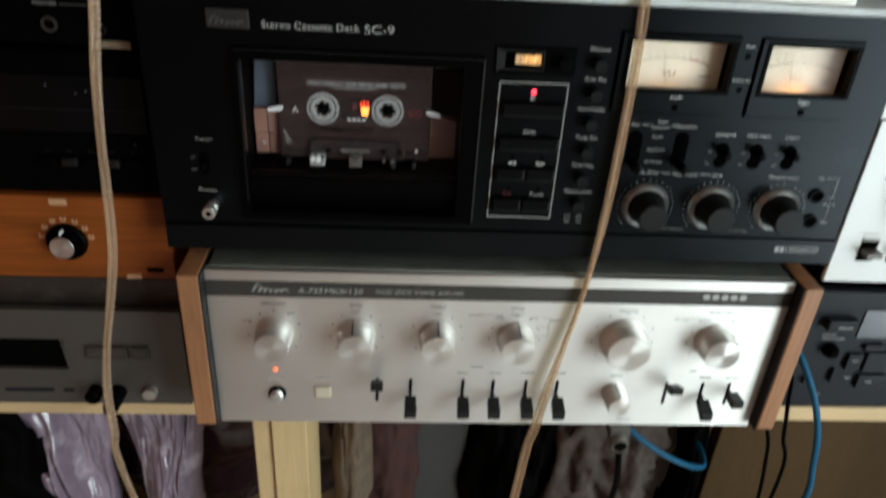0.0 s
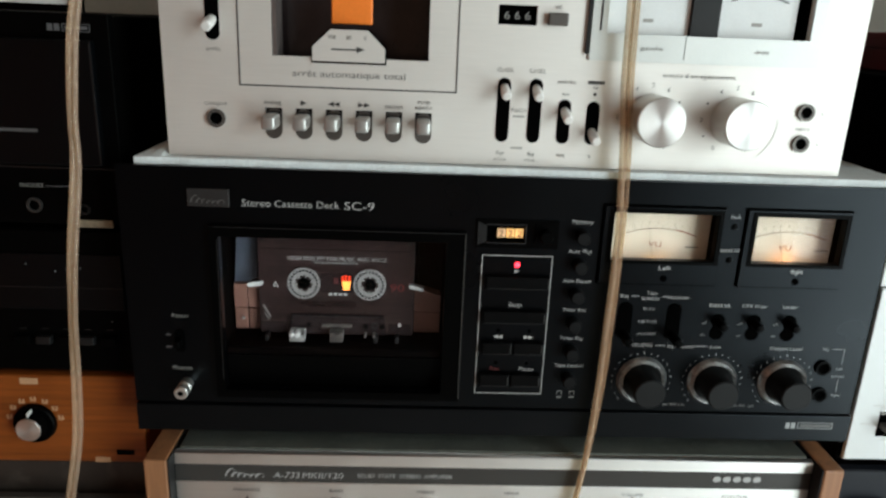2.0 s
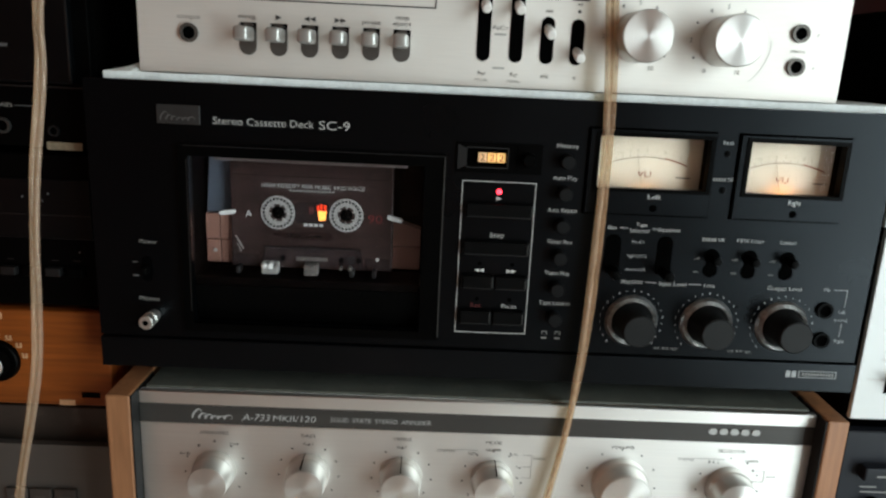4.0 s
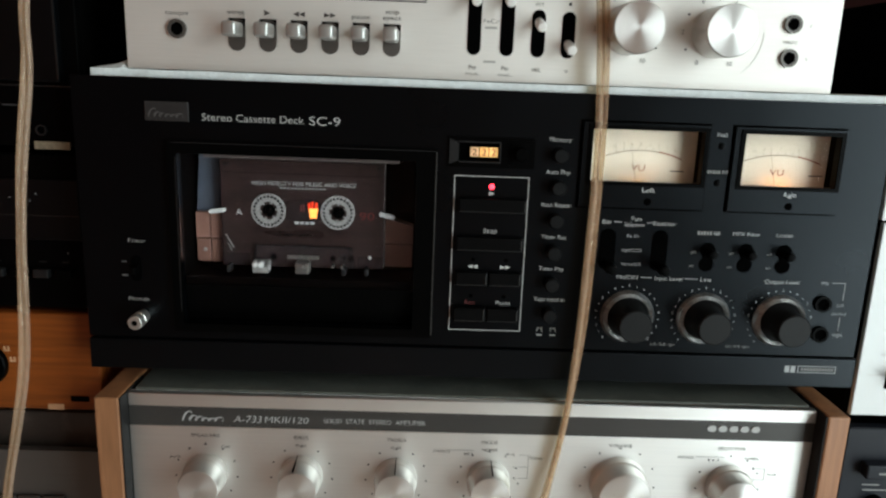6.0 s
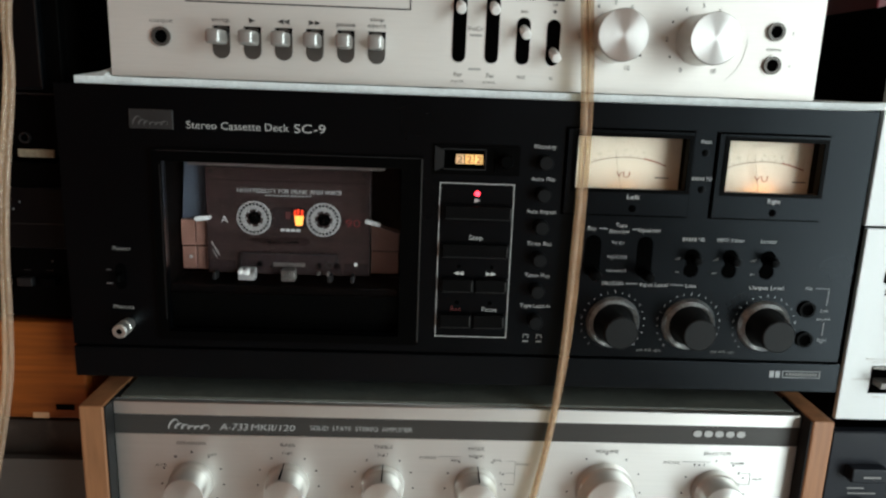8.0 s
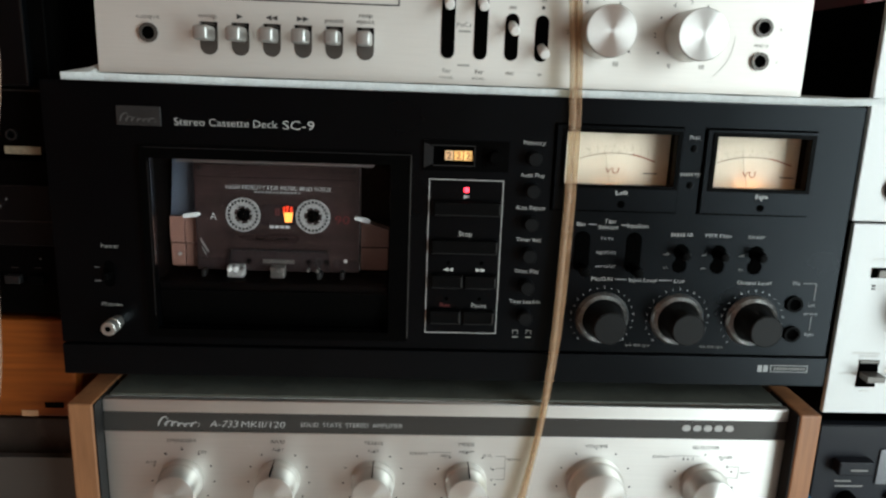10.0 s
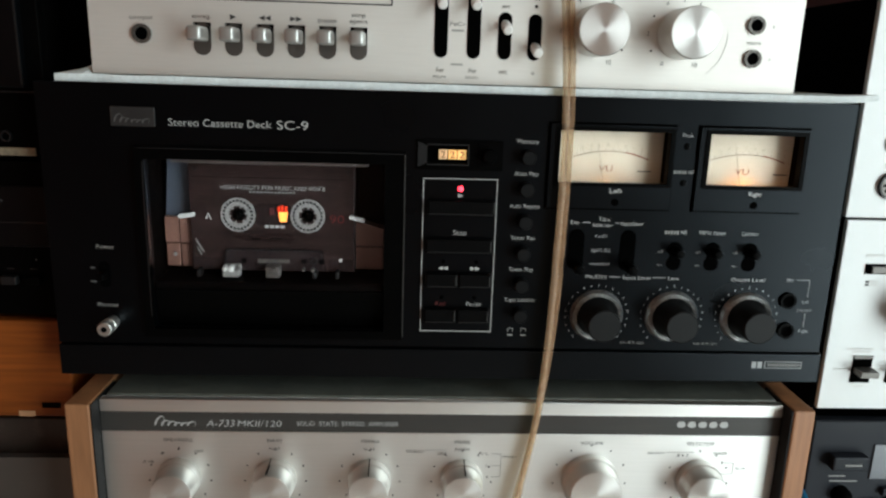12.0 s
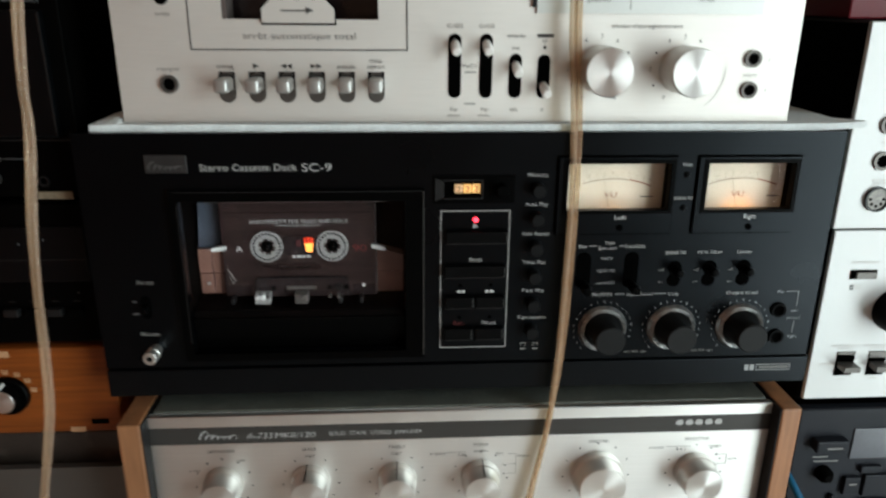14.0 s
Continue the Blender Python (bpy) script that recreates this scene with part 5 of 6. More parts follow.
def foam_sheet():
    bm = bmesh.new()
    nx, ny = 60, 14
    grid = []
    for lay in (0, 1):
        rows_ = []
        for j in range(ny + 1):
            row = []
            for i in range(nx + 1):
                x = -0.2300 + (0.480 if j == 0 else 0.468) * i / nx
                yy = 0.003 + 0.28 * j / ny
                edge = 0.0012 * noise.noise(Vector((x * 60, yy * 20, 3)))
                if j == 0:
                    yy += edge
                z = 1.2497 + 0.0042 * lay + (0.0005 * noise.noise(Vector((x * 40, yy * 40, lay))) if lay else 0)
                if x < -0.212 and j > 0:
                    z += (x + 0.230) * 0.36
                if x > 0.21:
                    z += (x - 0.21) ** 2 * 1.2
                row.append(bm.verts.new((x, yy, z)))
            rows_.append(row)
        grid.append(rows_)
    for lay in (0, 1):
        for j in range(ny):
            for i in range(nx):
                a, b, c, e = grid[lay][j][i], grid[lay][j][i + 1], grid[lay][j + 1][i + 1], grid[lay][j + 1][i]
                bm.faces.new((a, b, c, e) if lay else (e, c, b, a))
    for i in range(nx):
        for j in (0, ny):
            bm.faces.new((grid[0][j][i], grid[0][j][i + 1], grid[1][j][i + 1], grid[1][j][i]))
    for j in range(ny):
        for i in (0, nx):
            bm.faces.new((grid[0][j][i], grid[0][j + 1][i], grid[1][j + 1][i], grid[1][j][i]))
    solid("foam_sheet", bm, M_FOAM, "thin white packing foam sheet between two decks", "foam sheet", at=(0, 0.14, 1.2497))


foam_sheet()


# ---- the stack to the west ----
def left_stack():
    XL, XR, F = -0.665, -0.2440, 0.020
    t = thing("cassette_deck", (-0.455, 0.17, 1.2035), "black cassette deck with a glossy door and headphone socket", "cassette deck")
    part("front_panel", box(XL, XR, F, F + 0.008, 1.2060, 1.3335, 0.001), M_BLACK, t)
    part("case", box(XL + 0.004, XR - 0.001, F + 0.0082, 0.30, 1.2075, 1.3325, 0.0015), M_BLACKMATT, t)
    feet(t, XL + 0.05, XR - 0.05, 0.06, 0.26, 1.2015, 0.0058)
    door = part("tape_door", box(-0.42, -0.2530, F - 0.0060, F - 0.0002, 1.2445, 1.3185, 0.001), M_DECKLOW, t, "glossy dark tape door")
    part("door_edge", box(-0.2545, -0.2533, F - 0.0064, F - 0.0060, 1.2465, 1.3170), M_GREYKNOB, door)
    bar(-0.3060, 1.2655, 0.0340, 0.0018, F - 0.0064, M_DIMINK, door)
    part("mark", box(-0.2795, -0.2765, F - 0.0004, F - 0.0001, 1.3232, 1.3272), M_DIMINK, t)
    part("mark", box(-0.2755, -0.2725, F - 0.0004, F - 0.0001, 1.3232, 1.3272), M_DIMINK, t)
    part("mark", panel(-0.2710, -0.2550, 1.3230, 1.3275, F - 0.0004, F - 0.0001, ((-0.2706, -0.2554, 1.3234, 1.3271),)), M_DIMINK, t)
    bar(-0.2630, 1.3252, 0.0130, 0.0018, F - 0.0004, M_DIMINK, t)
    part("lower_line", box(XL, XR - 0.001, F - 0.0008, F - 0.0001, 1.2415, 1.2425), M_GREYKNOB, t)
    jack(t, -0.2995, 1.2180, F, 0.0048, M_EDGE)
    text("PHONES", -0.3000, 1.2305, 0.0024, F - 0.0003, M_LABELDIM, t, 0.0140)
    bar(-0.2830, 1.2303, 0.0170, 0.0004, F - 0.0003, M_DIMINK, t)
    jack(t, -0.2690, 1.2160, F, 0.0034, M_GREYKNOB)
    # Short beige strip at the deck's lower edge.
    part("beige_strip", box(-0.2738, -0.2520, F - 0.0018, F - 0.0001, 1.2045, 1.2094, 0.0006), M_BEIGE, t, "small beige strip at the lower edge of the deck")
    part("dial_knob", lathe([(0, -0.012), (0.005, -0.012), (0.0056, -0.011), (0.0056, 0)], 24), M_BLACK, t, at=(-0.3310, F, 1.2180), smooth=True)

    u = thing("tuner", (-0.455, 0.17, 1.1005), "dark glossy black hi-fi unit with faint controls", "hi-fi unit")
    part("front_panel", box(XL, XR, F + 0.001, F + 0.008, 1.1035, 1.2010, 0.001), M_BLACK, u)
    part("case", box(XL + 0.004, XR - 0.001, F + 0.0082, 0.30, 1.1040, 1.2005, 0.0015), M_BLACKMATT, u)
    feet(u, XL + 0.05, XR - 0.05, 0.06, 0.26, 1.1000, 0.0042)
    part("gloss_strip", box(XL + 0.01, -0.2500, F - 0.0008, F + 0.0009, 1.1480, 1.1860, 0.0006), M_DECKLOW, u)
    part("thin_line", box(XL + 0.01, -0.2500, F - 0.0010, F - 0.0007, 1.1630, 1.1636), M_GREYKNOB, u)
    for k, x in enumerate((-0.3180, -0.3040, -0.2900, -0.2760, -0.2620)):
        part("push_button", box(x - 0.0048, x + 0.0048, F - 0.0040, F + 0.0009, 1.1240, 1.1295, 0.0008), M_GREYKNOB if k % 2 else M_BLACK, u)
        bar(x, 1.1335, 0.0045, 0.0008, F + 0.0006, M_GREYKNOB, u)
    for x, z in ((-0.2850, 1.1760), (-0.2800, 1.1725), (-0.2760, 1.1770), (-0.2600, 1.1395), (-0.3100, 1.1790), (-0.2920, 1.1745)):
        part("fleck", lathe([(0, -0.0004), (0.0006, -0.0003), (0.0007, 0)], 8), M_DIMINK, u, at=(x, F - 0.0008 if z > 1.15 else F + 0.0009, z))

    w = thing("teak_box", (-0.455, 0.17, 1.0310), "orange-brown teak veneered hi-fi unit with a black dial", "tuner")
    part("front_panel", box(XL, -0.2450, F, F + 0.010, 1.0330, 1.0995, 0.0012), M_TEAK, w, "teak veneered front")
    part("case", box(XL + 0.002, -0.2455, F + 0.0102, 0.28, 1.0330, 1.0990, 0.001), M_TEAK, w)
    feet(w, XL + 0.05, XR - 0.05, 0.06, 0.24, 1.0280, 0.0052)
    at = (-0.3180, F, 1.0640)
    k = part("dial", lathe([(0, -0.0040), (0.0132, -0.0040), (0.0140, -0.0032), (0.0143, 0.0)], 40), M_BLACK, w, "black dial", at=at, smooth=True)
    part("dial_skirt", lathe([(0.0080, -0.0110), (0.0088, -0.0104), (0.0096, -0.0038)], 32), M_BLACKMATT, k, at=at, smooth=True)
    part("dial_cap", lathe([(0, -0.0115), (0.0080, -0.0113), (0.0083, -0.0108)], 32), M_SPUN, k, "silver dial cap", at=at, smooth=True)
    part("pointer", box(-0.0004, 0.0004, -0.0100, -0.0040, 0.0088, 0.0120), M_INK, k, at=at)
    bm = bmesh.new()
    for j in range(7):
        t = radians(168 - 26 * j)
        x, z = 0.0176 * math.cos(t), 0.0176 * math.sin(t)
        box(x - 0.0019, x + 0.0019, -0.0003, 0.0, z - 0.0017, z - 0.0006, bm=bm)
        box(x - 0.0019, x - 0.0006, -0.0003, 0.0, z - 0.0004, z + 0.0017, bm=bm)
        box(x + 0.0006, x + 0.0019, -0.0003, 0.0, z - 0.0004, z + 0.0017, bm=bm)
    part("dial_numbers", bm, M_WALNUTLAB, w, at=at)
    bar(-0.3190, 1.0952, 0.0120, 0.0046, F - 0.0003, M_WALNUTLAB, w)
    bar(-0.2755, 1.0352, 0.0105, 0.0040, F - 0.0003, M_WALNUTLAB, w)
    bar(-0.2595, 1.0412, 0.0120, 0.0040, F - 0.0003, M_BLACK, w)

    g = thing("amplifier", (-0.455, 0.17, 0.9065), "grey aluminium hi-fi unit with a dark display on the shelf", "amplifier")
    disp = (-0.5200, -0.3390, 0.9460, 0.9760)
    part("front_panel", panel(XL, -0.2470, 0.9110, 1.0030, F, F + 0.006, (disp,)), M_GREYAMP, g, "grey brushed aluminium front")
    part("case", box(XL + 0.004, -0.2480, F + 0.012, 0.30, 0.9120, 1.0255, 0.001), M_COVER, g, "dusty dark brown metal cover")
    feet(g, XL + 0.05, XR - 0.05, 0.06, 0.26, 0.9065, 0.0054)
    part("display", box(disp[0], disp[1], F + 0.004, F + 0.0115, disp[2], disp[3]), M_BLACK, g, "dark display window")
    part("display_edge", prism([(-0.3390, 0.9450), (-0.3378, 0.9450), (-0.3400, 0.9770), (-0.3412, 0.9770)], F - 0.0006, F), M_GREYAMP, g)
    for x in (-0.3145, -0.2985, -0.2815):
        part("push_button", box(x - 0.0074, x + 0.0074, F - 0.0030, F, 0.9585, 0.9705, 0.0008), M_BROWNKEY, g)
        bar(x, 0.9645, 0.0070, 0.0014, F - 0.0032, M_GREYAMP, g)
    bar(-0.3740, 0.9250, 0.0380, 0.0036, F - 0.0003, M_CHARKEY, g)
    bar(-0.3435, 0.9250, 0.0080, 0.0036, F - 0.0003, M_CHARKEY, g)
    part("dial_knob", lathe([(0, -0.012), (0.0052, -0.012), (0.006, -0.011), (0.006, 0)], 24), M_BLACK, g, at=(-0.3215, F, 0.9255), smooth=True)
    p = part("jack_plug", lathe([(0, -0.0260), (0.0040, -0.0250), (0.0062, -0.0200), (0.0066, 0)], 24), M_BLACK, g, "black plug in the headphone socket", at=(-0.3040, F, 0.9245), smooth=True)
    b = part("push_button", lathe([(0, -0.0060), (0.0050, -0.0056), (0.0058, -0.0040), (0.0058, 0)], 24), M_TURNED, g, "round silver button", at=(-0.2790, F, 0.9245), smooth=True)

    f = thing("picture_frame", (-0.42, 0.09, 1.3340), "white card with a dark rim lying on the deck", "frame")
    part("card", box(-0.56, -0.2760, 0.05, 0.053, 1.3375, 1.48), M_PAINT, f)
    part("rim", panel(-0.565, -0.2720, 1.3340, 1.485, 0.046, 0.056, ((-0.56, -0.2765, 1.3380, 1.48),)), M_BLACK, f)


left_stack()


# ---- the stack to the east ----
def right_stack():
    XL, XR, F = 0.2560, 0.690, 0.025
    a = thing("amplifier", (0.47, 0.17, 1.1750), "white-faced hi-fi unit with round sockets and black sides", "hi-fi unit")
    part("front_panel", box(XL - 0.001, XR, F, F + 0.004, 1.1770, 1.3150, 0.0008), M_WHITE, a, "white metal front")
    part("case", box(XL + 0.001, XR - 0.002, F + 0.0042, 0.32, 1.1775, 1.3140, 0.001), M_BLACKMATT, a, "black case")
    jack(a, 0.2800, 1.2250, F, 0.0064, M_GREYAMP)
    jack(a, 0.2800, 1.2495, F, 0.0064, M_GREYAMP)
    at = (0.2815, F, 1.1985)
    s = part("round_socket", ring(0.0076, 0.0088, -0.0026, 0.0, 32), M_GREYKNOB, a, "grey multi-pin socket", at=at, smooth=True)
    part("socket_insert", lathe([(0, -0.0012), (0.0077, -0.0012), (0.0077, 0.0)], 32), M_HEAD, s, at=at)
    bm = bmesh.new()
    for k in range(5):
        t = radians(180 + 45 * k)
        lathe([(0, -0.0015), (0.0011, -0.0015), (0.0011, 0.0)], 10, bm, (0.0048 * math.cos(t), 0, 0.0048 * math.sin(t)))
    part("socket_pins", bm, M_BLACKMATT, s, at=at)
    bar(0.2830, 1.2118, 0.0150, 0.0014, F - 0.0003, M_FAINTINK, a)
    bar(0.2830, 1.2095, 0.0120, 0.0012, F - 0.0003, M_FAINTINK, a)
    bar(0.2830, 1.2375, 0.0120, 0.0012, F - 0.0003, M_FAINTINK, a)
    jack(a, 0.2825, 1.2690, F, 0.0052, M_GREYAMP)
    jack(a, 0.2835, 1.2935, F, 0.0088, M_GREYAMP)

    b = thing("amplifier", (0.47, 0.17, 1.0400), "white-faced hi-fi unit with lever switches", "amplifier")
    part("front_panel", box(XL + 0.001, XR, F, F + 0.004, 1.0420, 1.1755, 0.0008), M_WHITE, b, "white metal front")
    part("case", box(XL - 0.002, XR - 0.002, F + 0.0042, 0.32, 1.0400, 1.1748, 0.001), M_BLACKMATT, b, "black case")
    bar(0.2835, 1.1520, 0.0200, 0.0014, F - 0.0003, M_FAINTINK, b)
    part("button_well", box(0.2742, 0.2932, F - 0.0010, F, 1.1395, 1.1462), M_VOID, b)
    part("push_button", box(0.2775, 0.2928, F - 0.0026, F - 0.0010, 1.1400, 1.1450, 0.0006), M_GREYAMP, b)
    for z in (1.1340, 1.1318):
        bar(0.2770, z, 0.0024, 0.0014, F - 0.0003, M_DARKINK, b)
        bar(0.2815, z, 0.0050, 0.0010, F - 0.0003, M_FAINTINK, b)
    at = (0.3120, F, 1.1150)
    part("control_knob", lathe([(0, -0.020), (0.013, -0.020), (0.015, -0.018), (0.016, 0)], 36), M_BLACK, b, "black volume knob", at=at, smooth=True)
    for k, x in enumerate((0.2835, 0.3080)):
        part("lever_plate", box(x - 0.0068, x + 0.0068, F - 0.0006, F, 1.0620, 1.0815), M_VOID, b)
        part("lever_inset", box(x - 0.0068, x + 0.0068, F - 0.0010, F - 0.0005, 1.0765 if k else 1.0795, 1.0815), M_GREYAMP, b)
        bm = prism([(-0.0060, -0.002), (0.0060, -0.002), (0.0060, 0.002), (-0.0060, 0.002)], -0.011, -0.001)
        part("lever", bm, M_GREYAMP, b, "flat metal lever", at=(x, F, 1.0715))
        bar(x, 1.0590, 0.0060, 0.0012, F - 0.0003, M_FAINTINK, b)
        bar(x - 0.003, 1.0862, 0.0190, 0.0012, F - 0.0003, M_FAINTINK, b)
        bar(x - 0.0015, 1.0842, 0.0120, 0.0010, F - 0.0003, M_FAINTINK, b)
        bar(x - 0.0135, 1.0715, 0.0120, 0.0010, F - 0.0003, M_FAINTINK, b)

    c = thing("cassette_deck", (0.47, 0.17, 0.9065), "charcoal cassette deck with small keys and grey display", "cassette deck")
    part("front_panel", box(XL + 0.002, XR, F, F + 0.008, 0.9120, 1.0330, 0.001), M_CHARCOAL, c, "charcoal plastic front")
    part("case", box(XL + 0.004, XR - 0.002, F + 0.0082, 0.32, 0.9125, 1.0320, 0.001), M_BLACKMATT, c)
    part("top_strip", box(XL + 0.002, XR, F - 0.0010, F - 0.0001, 1.0245, 1.0325), M_CHARKEY, c)
    feet(c, XL + 0.05, XR - 0.05, 0.06, 0.26, 0.9065, 0.0062)
    part("power_key", box(0.2705, 0.2960, F - 0.0085, F, 0.9985, 1.0090, 0.0012), M_CHARKEY, c, "dark power key")
    bar(0.2850, 1.0030, 0.0120, 0.0012, F - 0.0088, M_LABELDIM, c)
    bar(0.2800, 0.9900, 0.0120, 0.0010, F - 0.0003, M_LABELDIM, c)
    bar(0.2850, 0.9860, 0.0200, 0.0010, F - 0.0003, M_LABELDIM, c)
    part("display", box(0.3030, 0.4300, F - 0.0012, F, 0.9880, 1.0150, 0.0005), M_SCREEN, c, "grey display window")
    part("timer_dial", lathe([(0, -0.0100), (0.0032, -0.0100), (0.0062, -0.006), (0.0066, 0)], 24), M_BLACKMATT, c, at=(0.2840, F, 0.9760), smooth=True)
    for x0, x1, z0, z1 in ((0.3020, 0.3150, 0.9560, 0.9720), (0.3180, 0.3420, 0.9540, 0.9740), (0.3130, 0.3300, 0.9760, 0.9820), (0.2930, 0.2960, 0.9420, 0.9560), (0.2700, 0.2730, 0.9400, 0.9460), (0.3180, 0.3420, 0.9360, 0.9500)):
        part("key", box(x0, x1, F - 0.0040, F, z0, z1, 0.0008), M_CHARKEY, c)
    for x, z in ((0.3090, 0.9660), (0.3080, 0.9480), (0.3280, 0.9440), (0.2860, 0.9300)):
        bar(x, z, 0.0060, 0.0012, F - 0.0043, M_LABELDIM, c)

    r = thing("red_box", (0.42, 0.20, 1.3140), "dark red flat card box on the white unit", "box")
    part("body", box(0.2840, 0.62, 0.10, 0.17, 1.3145, 1.3420, 0.0015), M_REDBOX, r)
    part("lid_edge", box(0.2830, 0.62, 0.098, 0.172, 1.3310, 1.3425, 0.001), M_REDBOX, r)


right_stack()


# ---- hanging speaker cables ----
def speaker_cable(pts, label, half, mats, turns, web, edge_on=None):
    line = spline(pts, 10)
    root = thing("speaker_cable", line[-1], label, "cable", "hanging speaker cables")
    for s, m in zip((1, -1), mats):
        out = []
        for i, p in enumerate(line):
            a = 0.35 * math.sin(turns * i / len(line) * math.pi)
            if edge_on:
                a += radians(edge_on[1]) * math.exp(-((p.z - edge_on[0]) / edge_on[2]) ** 2)
            out.append(p + s * half * Vector((math.cos(a), math.sin(a), 0)))
        part("strand", tube(out, half * 1.02, 10), m, root, smooth=True)
    part("web", tube(line, half * 0.5, 8), web, root, smooth=True)


zr = [2.42, 1.9, 1.60, 1.44, 1.32, 1.28, 1.24, 1.20, 1.16, 1.12, 1.08, 1.04, 1.00, 0.96, 0.92, 0.88, 0.70, 0.4, 0.01]
xr = [0.07, 0.047, 0.050, 0.055, 0.0582, 0.0612, 0.0635, 0.0635, 0.0628, 0.0616, 0.0585, 0.0530, 0.0452, 0.0380, 0.0328, 0.0290, 0.020, 0.015, 0.03]
yr = [-0.03, -0.02, -0.010, -0.003, -0.001, -0.001, -0.002, -0.005, -0.006, -0.007, -0.009, -0.012, -0.014, -0.016, -0.016, -0.012, -0.01, -0.02, -0.06]
speaker_cable(list(zip(xr, yr, zr)), "clear twin speaker cable with copper strands, hanging down", 0.00195, (M_COPPER, M_TINNED), 7, M_COPPER, (1.08, 62, 0.10))
zl = [2.42, 1.9, 1.60, 1.44, 1.36, 1.32, 1.28, 1.26, 1.24, 1.20, 1.16, 1.12, 1.08, 1.04, 1.00, 0.96, 0.92, 0.88, 0.70, 0.4, 0.01]
xl = [-0.24, -0.240, -0.238, -0.2380, -0.2405, -0.2470, -0.2512, -0.2518, -0.2540, -0.2600, -0.2640, -0.2665, -0.2700, -0.2780, -0.2870, -0.2930, -0.2945, -0.2950, -0.27, -0.25, -0.24]
speaker_cable([(x, -0.022, z) for x, z in zip(xl, zl)], "clear twin speaker cable with pale strands, hanging down", 0.0016, (M_PALESTRAND, M_TINNED), 11, M_PALESTRAND)


def loose_cable(name, pts, r, m, label):
    line = spline(pts, 8)
    solid(name, tube(line, r, 10), m, label, "cable", at=line[0], smooth=True)


loose_cable("blue_cable", [(0.30, 0.30, 0.94), (0.262, 0.10, 0.985), (0.2490, 0.02, 0.985), (0.2610, -0.006, 0.955), (0.2760, -0.010, 0.915), (0.2895, -0.004, 0.870), (0.2985, 0.0, 0.82), (0.30, 0.02, 0.70), (0.24, 0.1, 0.577)], 0.0028, M_BLUE, "blue network cable looping over the shelf edge")
loose_cable("blue_cable", [(0.10, 0.12, 0.8870), (0.118, 0.05, 0.885), (0.142, 0.028, 0.870), (0.174, 0.024, 0.849), (0.205, 0.030, 0.831), (0.226, 0.055, 0.813), (0.238, 0.11, 0.79), (0.245, 0.22, 0.70), (0.25, 0.26, 0.578)], 0.0026, M_BLUE, "blue cable under the shelf")
loose_cable("black_cable", [(0.1060, -0.012, 0.905), (0.108, -0.016, 0.890), (0.114, -0.01, 0.850), (0.118, 0.01, 0.78), (0.12, 0.06, 0.578)], 0.0028, M_BLACK, "black headphone cable hanging from a chrome plug")
loose_cable("black_cable", [(0.258, 0.10, 1.00), (0.2515, 0.02, 0.965), (0.2530, 0.006, 0.93), (0.2620, 0.008, 0.89), (0.2760, 0.012, 0.83), (0.285, 0.04, 0.578)], 0.0018, M_BLACK, "thin black cable behind the amplifier cheek")
loose_cable("black_cable", [(0.247, 0.10, 1.00), (0.2478, 0.03, 0.95), (0.2490, 0.018, 0.90), (0.2600, 0.018, 0.86), (0.276, 0.03, 0.75), (0.265, 0.06, 0.578)], 0.0018, M_BLACK, "thin black cable behind the amplifier cheek")


# ---- clutter below the shelf ----
def crumple(name, c, size, m, label, category, seed, amount=0.25, folds=6.0, long=0.45, detail=5):
    """A crumpled bag or cloth standing on the lower board, with folds drawn out upwards."""
    bm = bmesh.new()
    bmesh.ops.create_icosphere(bm, subdivisions=detail, radius=1.0)
    for v in bm.verts:
        p = v.co.copy()
        f = 1 + amount * noise.noise(Vector((p.x * 1.6 + seed, p.y * 1.6, p.z * 1.2))) * 1.4
        bend = 0.6 * noise.noise(Vector((p.x * 2 + seed, p.z * 2, 5)))
        ridge = abs(noise.noise(Vector(((p.x + bend) * folds + seed, p.y * folds, p.z * folds * long))))
        ridge2 = abs(noise.noise(Vector(((p.x - bend) * folds * 2.3, p.y * folds * 2.3 + seed, p.z * folds * long * 2.2))))
        f += amount * (0.55 - ridge * 1.5) + amount * 0.6 * (0.3 - ridge2)
        q = p * f
        v.co = Vector((c[0] + q.x * size[0], c[1] + q.y * size[1], min(0.8885, max(0.5755, c[2] + q.z * size[2]))))
    solid(name, bm, m, label, category, at=(c[0], c[1], 0.5755), smooth=True)


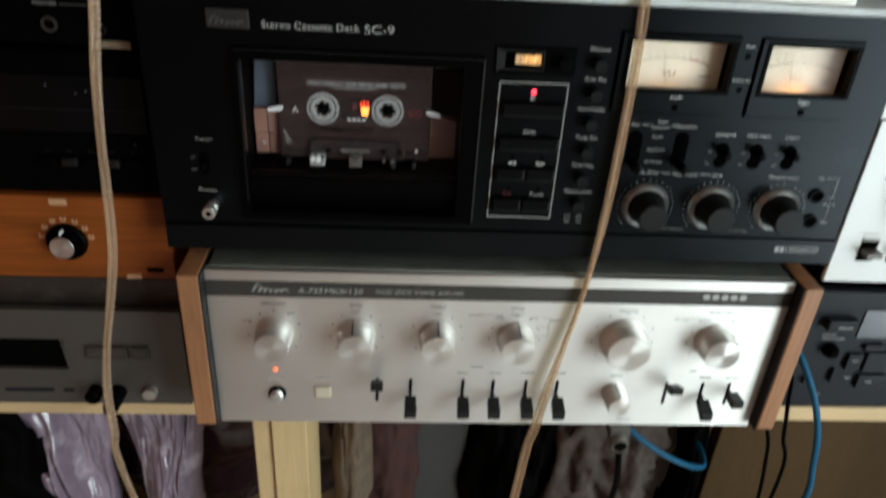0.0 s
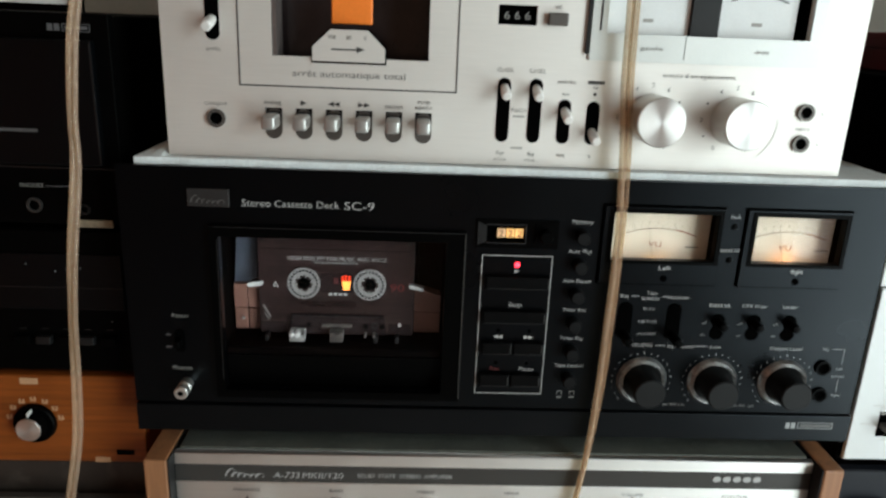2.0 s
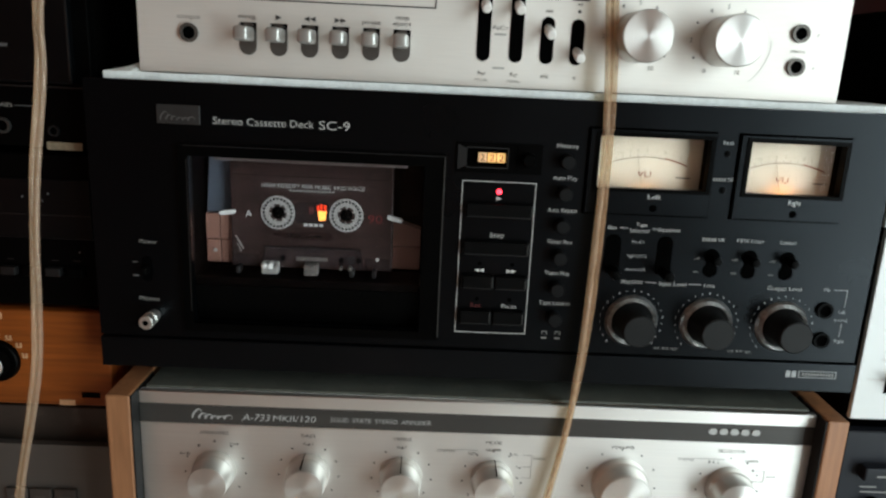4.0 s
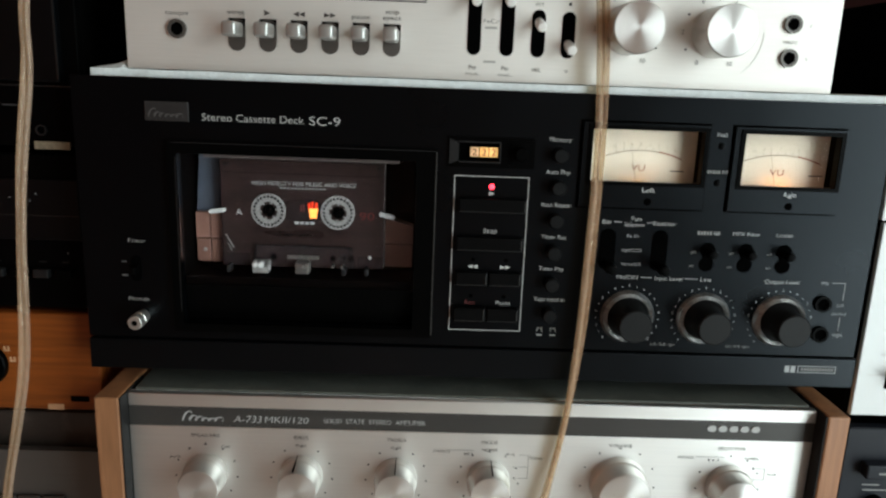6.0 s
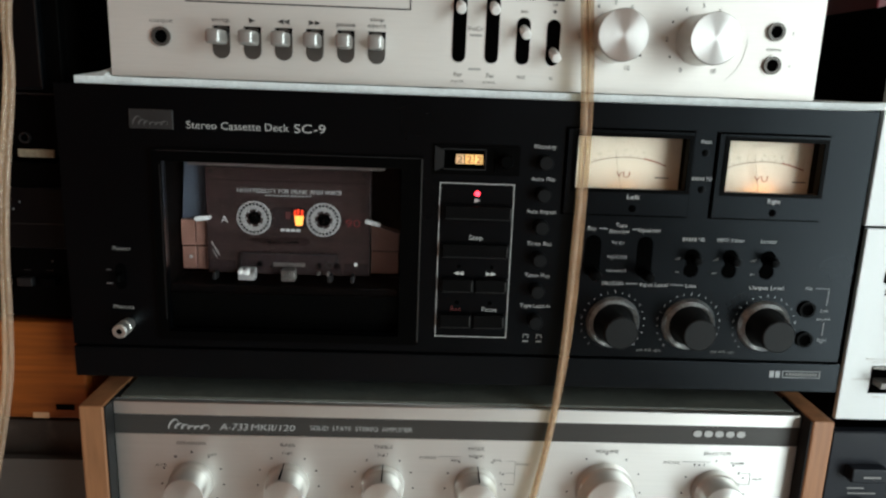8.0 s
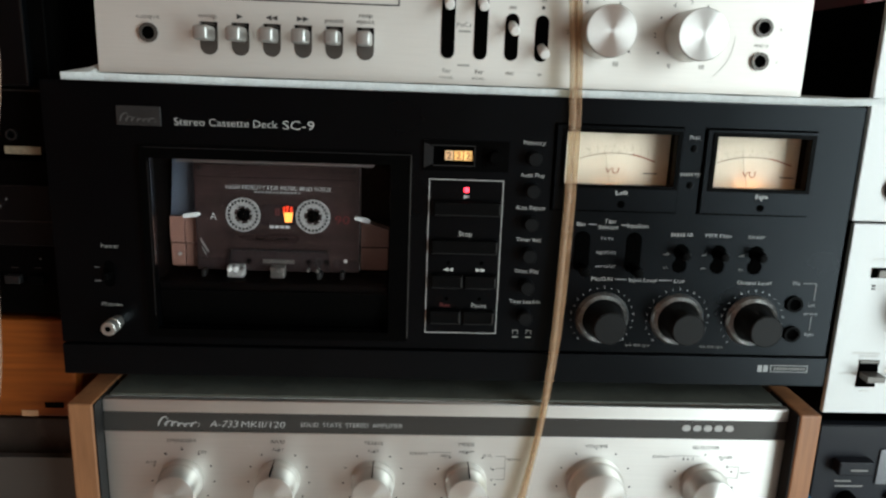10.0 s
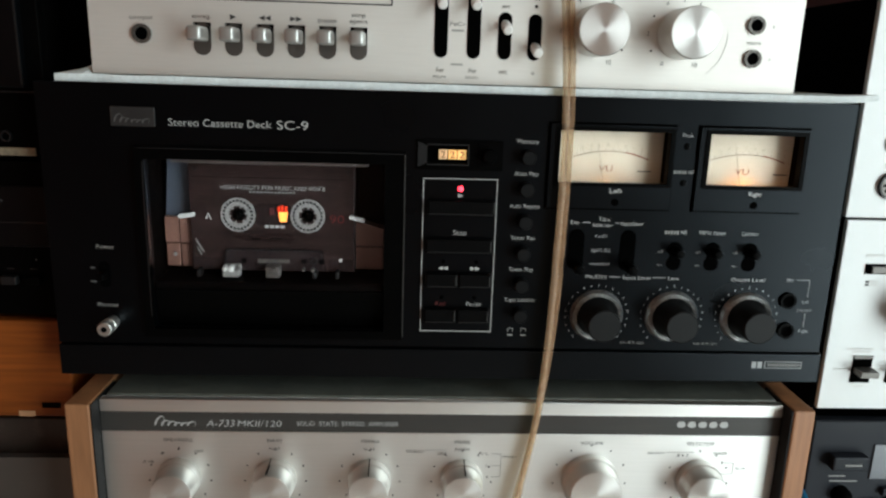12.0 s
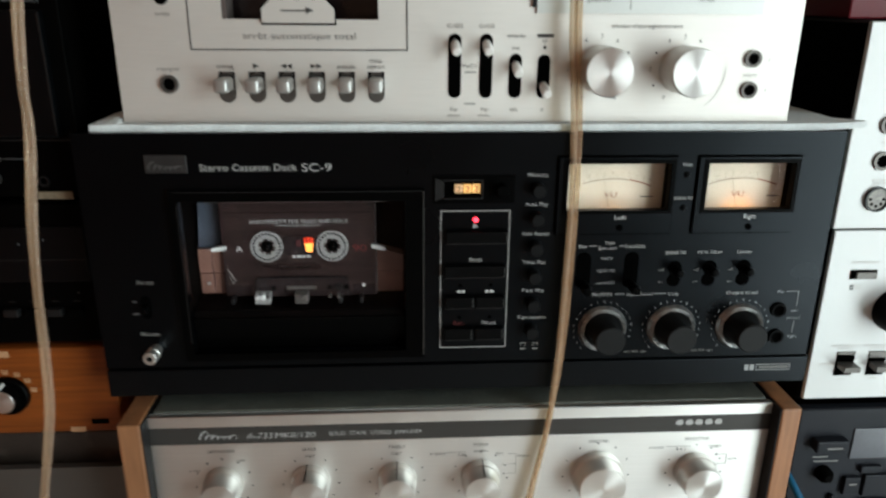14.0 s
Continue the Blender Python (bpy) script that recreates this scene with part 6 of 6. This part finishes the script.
def film_bag(foot, top, y0, m, label, seed, deep=0.046):
    """A gathered bag of thin film: a closed skin whose creases fan out upwards from a narrow foot."""
    bm, nu, nv = bmesh.new(), 120, 70
    sides = []
    for side in (-1, 1):
        rows_ = []
        for j in range(nv + 1):
            v = j / nv
            row = []
            for i in range(nu + 1):
                u = i / nu
                lo, hi = foot[0] + (foot[1] - foot[0]) * u, top[0] + (top[1] - top[0]) * u
                x = lo + (hi - lo) * v ** 2.2 + 0.006 * noise.noise(Vector((u * 3, v * 5, seed)))
                wave = noise.noise(Vector((u * 3 + seed, v * 1.2, 1)))
                crease = abs(noise.noise(Vector((u * 2.4 + wave + seed, v * 2.2, 2)))) * 0.75 + abs(noise.noise(Vector((u * 6 + 2 * wave, v * 4, seed)))) * 0.22
                crease += 0.09 * abs(noise.noise(Vector((u * 16 + v * 12, v * 15 - u * 6, seed + 3))))
                belly = math.sin(math.pi * u) ** 0.6
                y = y0 + side * belly * (deep * (0.45 + 0.55 * math.sin(math.pi * min(1, v * 1.05))) - 0.050 * crease)
                z = 0.5755 + 0.3125 * v - 0.012 * (1 - belly) * v
                row.append(bm.verts.new((x, y, z)))
            rows_.append(row)
        sides.append(rows_)
    for rows_ in sides:
        for j in range(nv):
            for i in range(nu):
                bm.faces.new((rows_[j][i], rows_[j][i + 1], rows_[j + 1][i + 1], rows_[j + 1][i]))
    bmesh.ops.remove_doubles(bm, verts=bm.verts, dist=0.0003)
    solid("plastic_bag", bm, m, label, "plastic bag", at=((foot[0] + foot[1]) / 2, y0, 0.5755), smooth=True)


film_bag((-0.425, -0.385), (-0.575, -0.350), 0.135, M_PURPLE, "crumpled pale purple plastic bag under the shelf", 1.3)
film_bag((-0.334, -0.290), (-0.372, -0.248), 0.125, M_PURPLE, "crumpled shiny purple plastic bag under the shelf", 7.7)
# Plum bulk added to darken the gap between the purple bags and the post.
crumple("dark_bulk", (-0.30, 0.25, 0.71), (0.17, 0.06, 0.165), M_DARKFILM, "dark plum bulk filling the dark gap behind the purple bags", "plastic bag", 4.1, 0.2, 4)
crumple("dark_bulk", (-0.50, 0.15, 0.71), (0.10, 0.08, 0.165), M_BLACKMATT, "dull black bag beside a purple plastic bag", "bag", 6.1, 0.2, 4)
# Black bulk added at the back, in place of the deep shade there.
crumple("dark_bulk", (-0.05, 0.34, 0.71), (0.30, 0.06, 0.170), M_BLACKMATT, "long black bulk added for the darkness far under the shelf", "bag", 8.1, 0.15, 4)
crumple("cloth", (-0.122, 0.14, 0.740), (0.020, 0.04, 0.130), M_CREAM, "cream crumpled cloth beside the post, darkened for shade", "cloth", 2.2, 0.14, 2.2, 0.5)
crumple("cloth", (-0.080, 0.18, 0.735), (0.040, 0.05, 0.145), M_REDCLOTH, "faded red patterned crumpled cloth, darkened for shade", "cloth", 9.2, 0.14, 2.4, 0.8)
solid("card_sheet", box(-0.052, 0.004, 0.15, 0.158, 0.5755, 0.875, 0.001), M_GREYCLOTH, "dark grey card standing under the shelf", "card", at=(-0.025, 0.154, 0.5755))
# The black bulks here and beside the board also stand in for shade.
crumple("black_bulk", (0.060, 0.17, 0.715), (0.050, 0.06, 0.155), M_BLACKMATT, "dull black bulk added for the darkness under the shelf", "bag", 5.5, 0.25, 4)
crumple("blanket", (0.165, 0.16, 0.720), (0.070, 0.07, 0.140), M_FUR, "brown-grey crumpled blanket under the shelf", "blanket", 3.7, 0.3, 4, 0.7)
crumple("black_bulk", (0.238, 0.15, 0.72), (0.022, 0.06, 0.155), M_BLACKMATT, "dull black bulk added for the dark beside a brown board", "bag", 1.5, 0.2, 4)
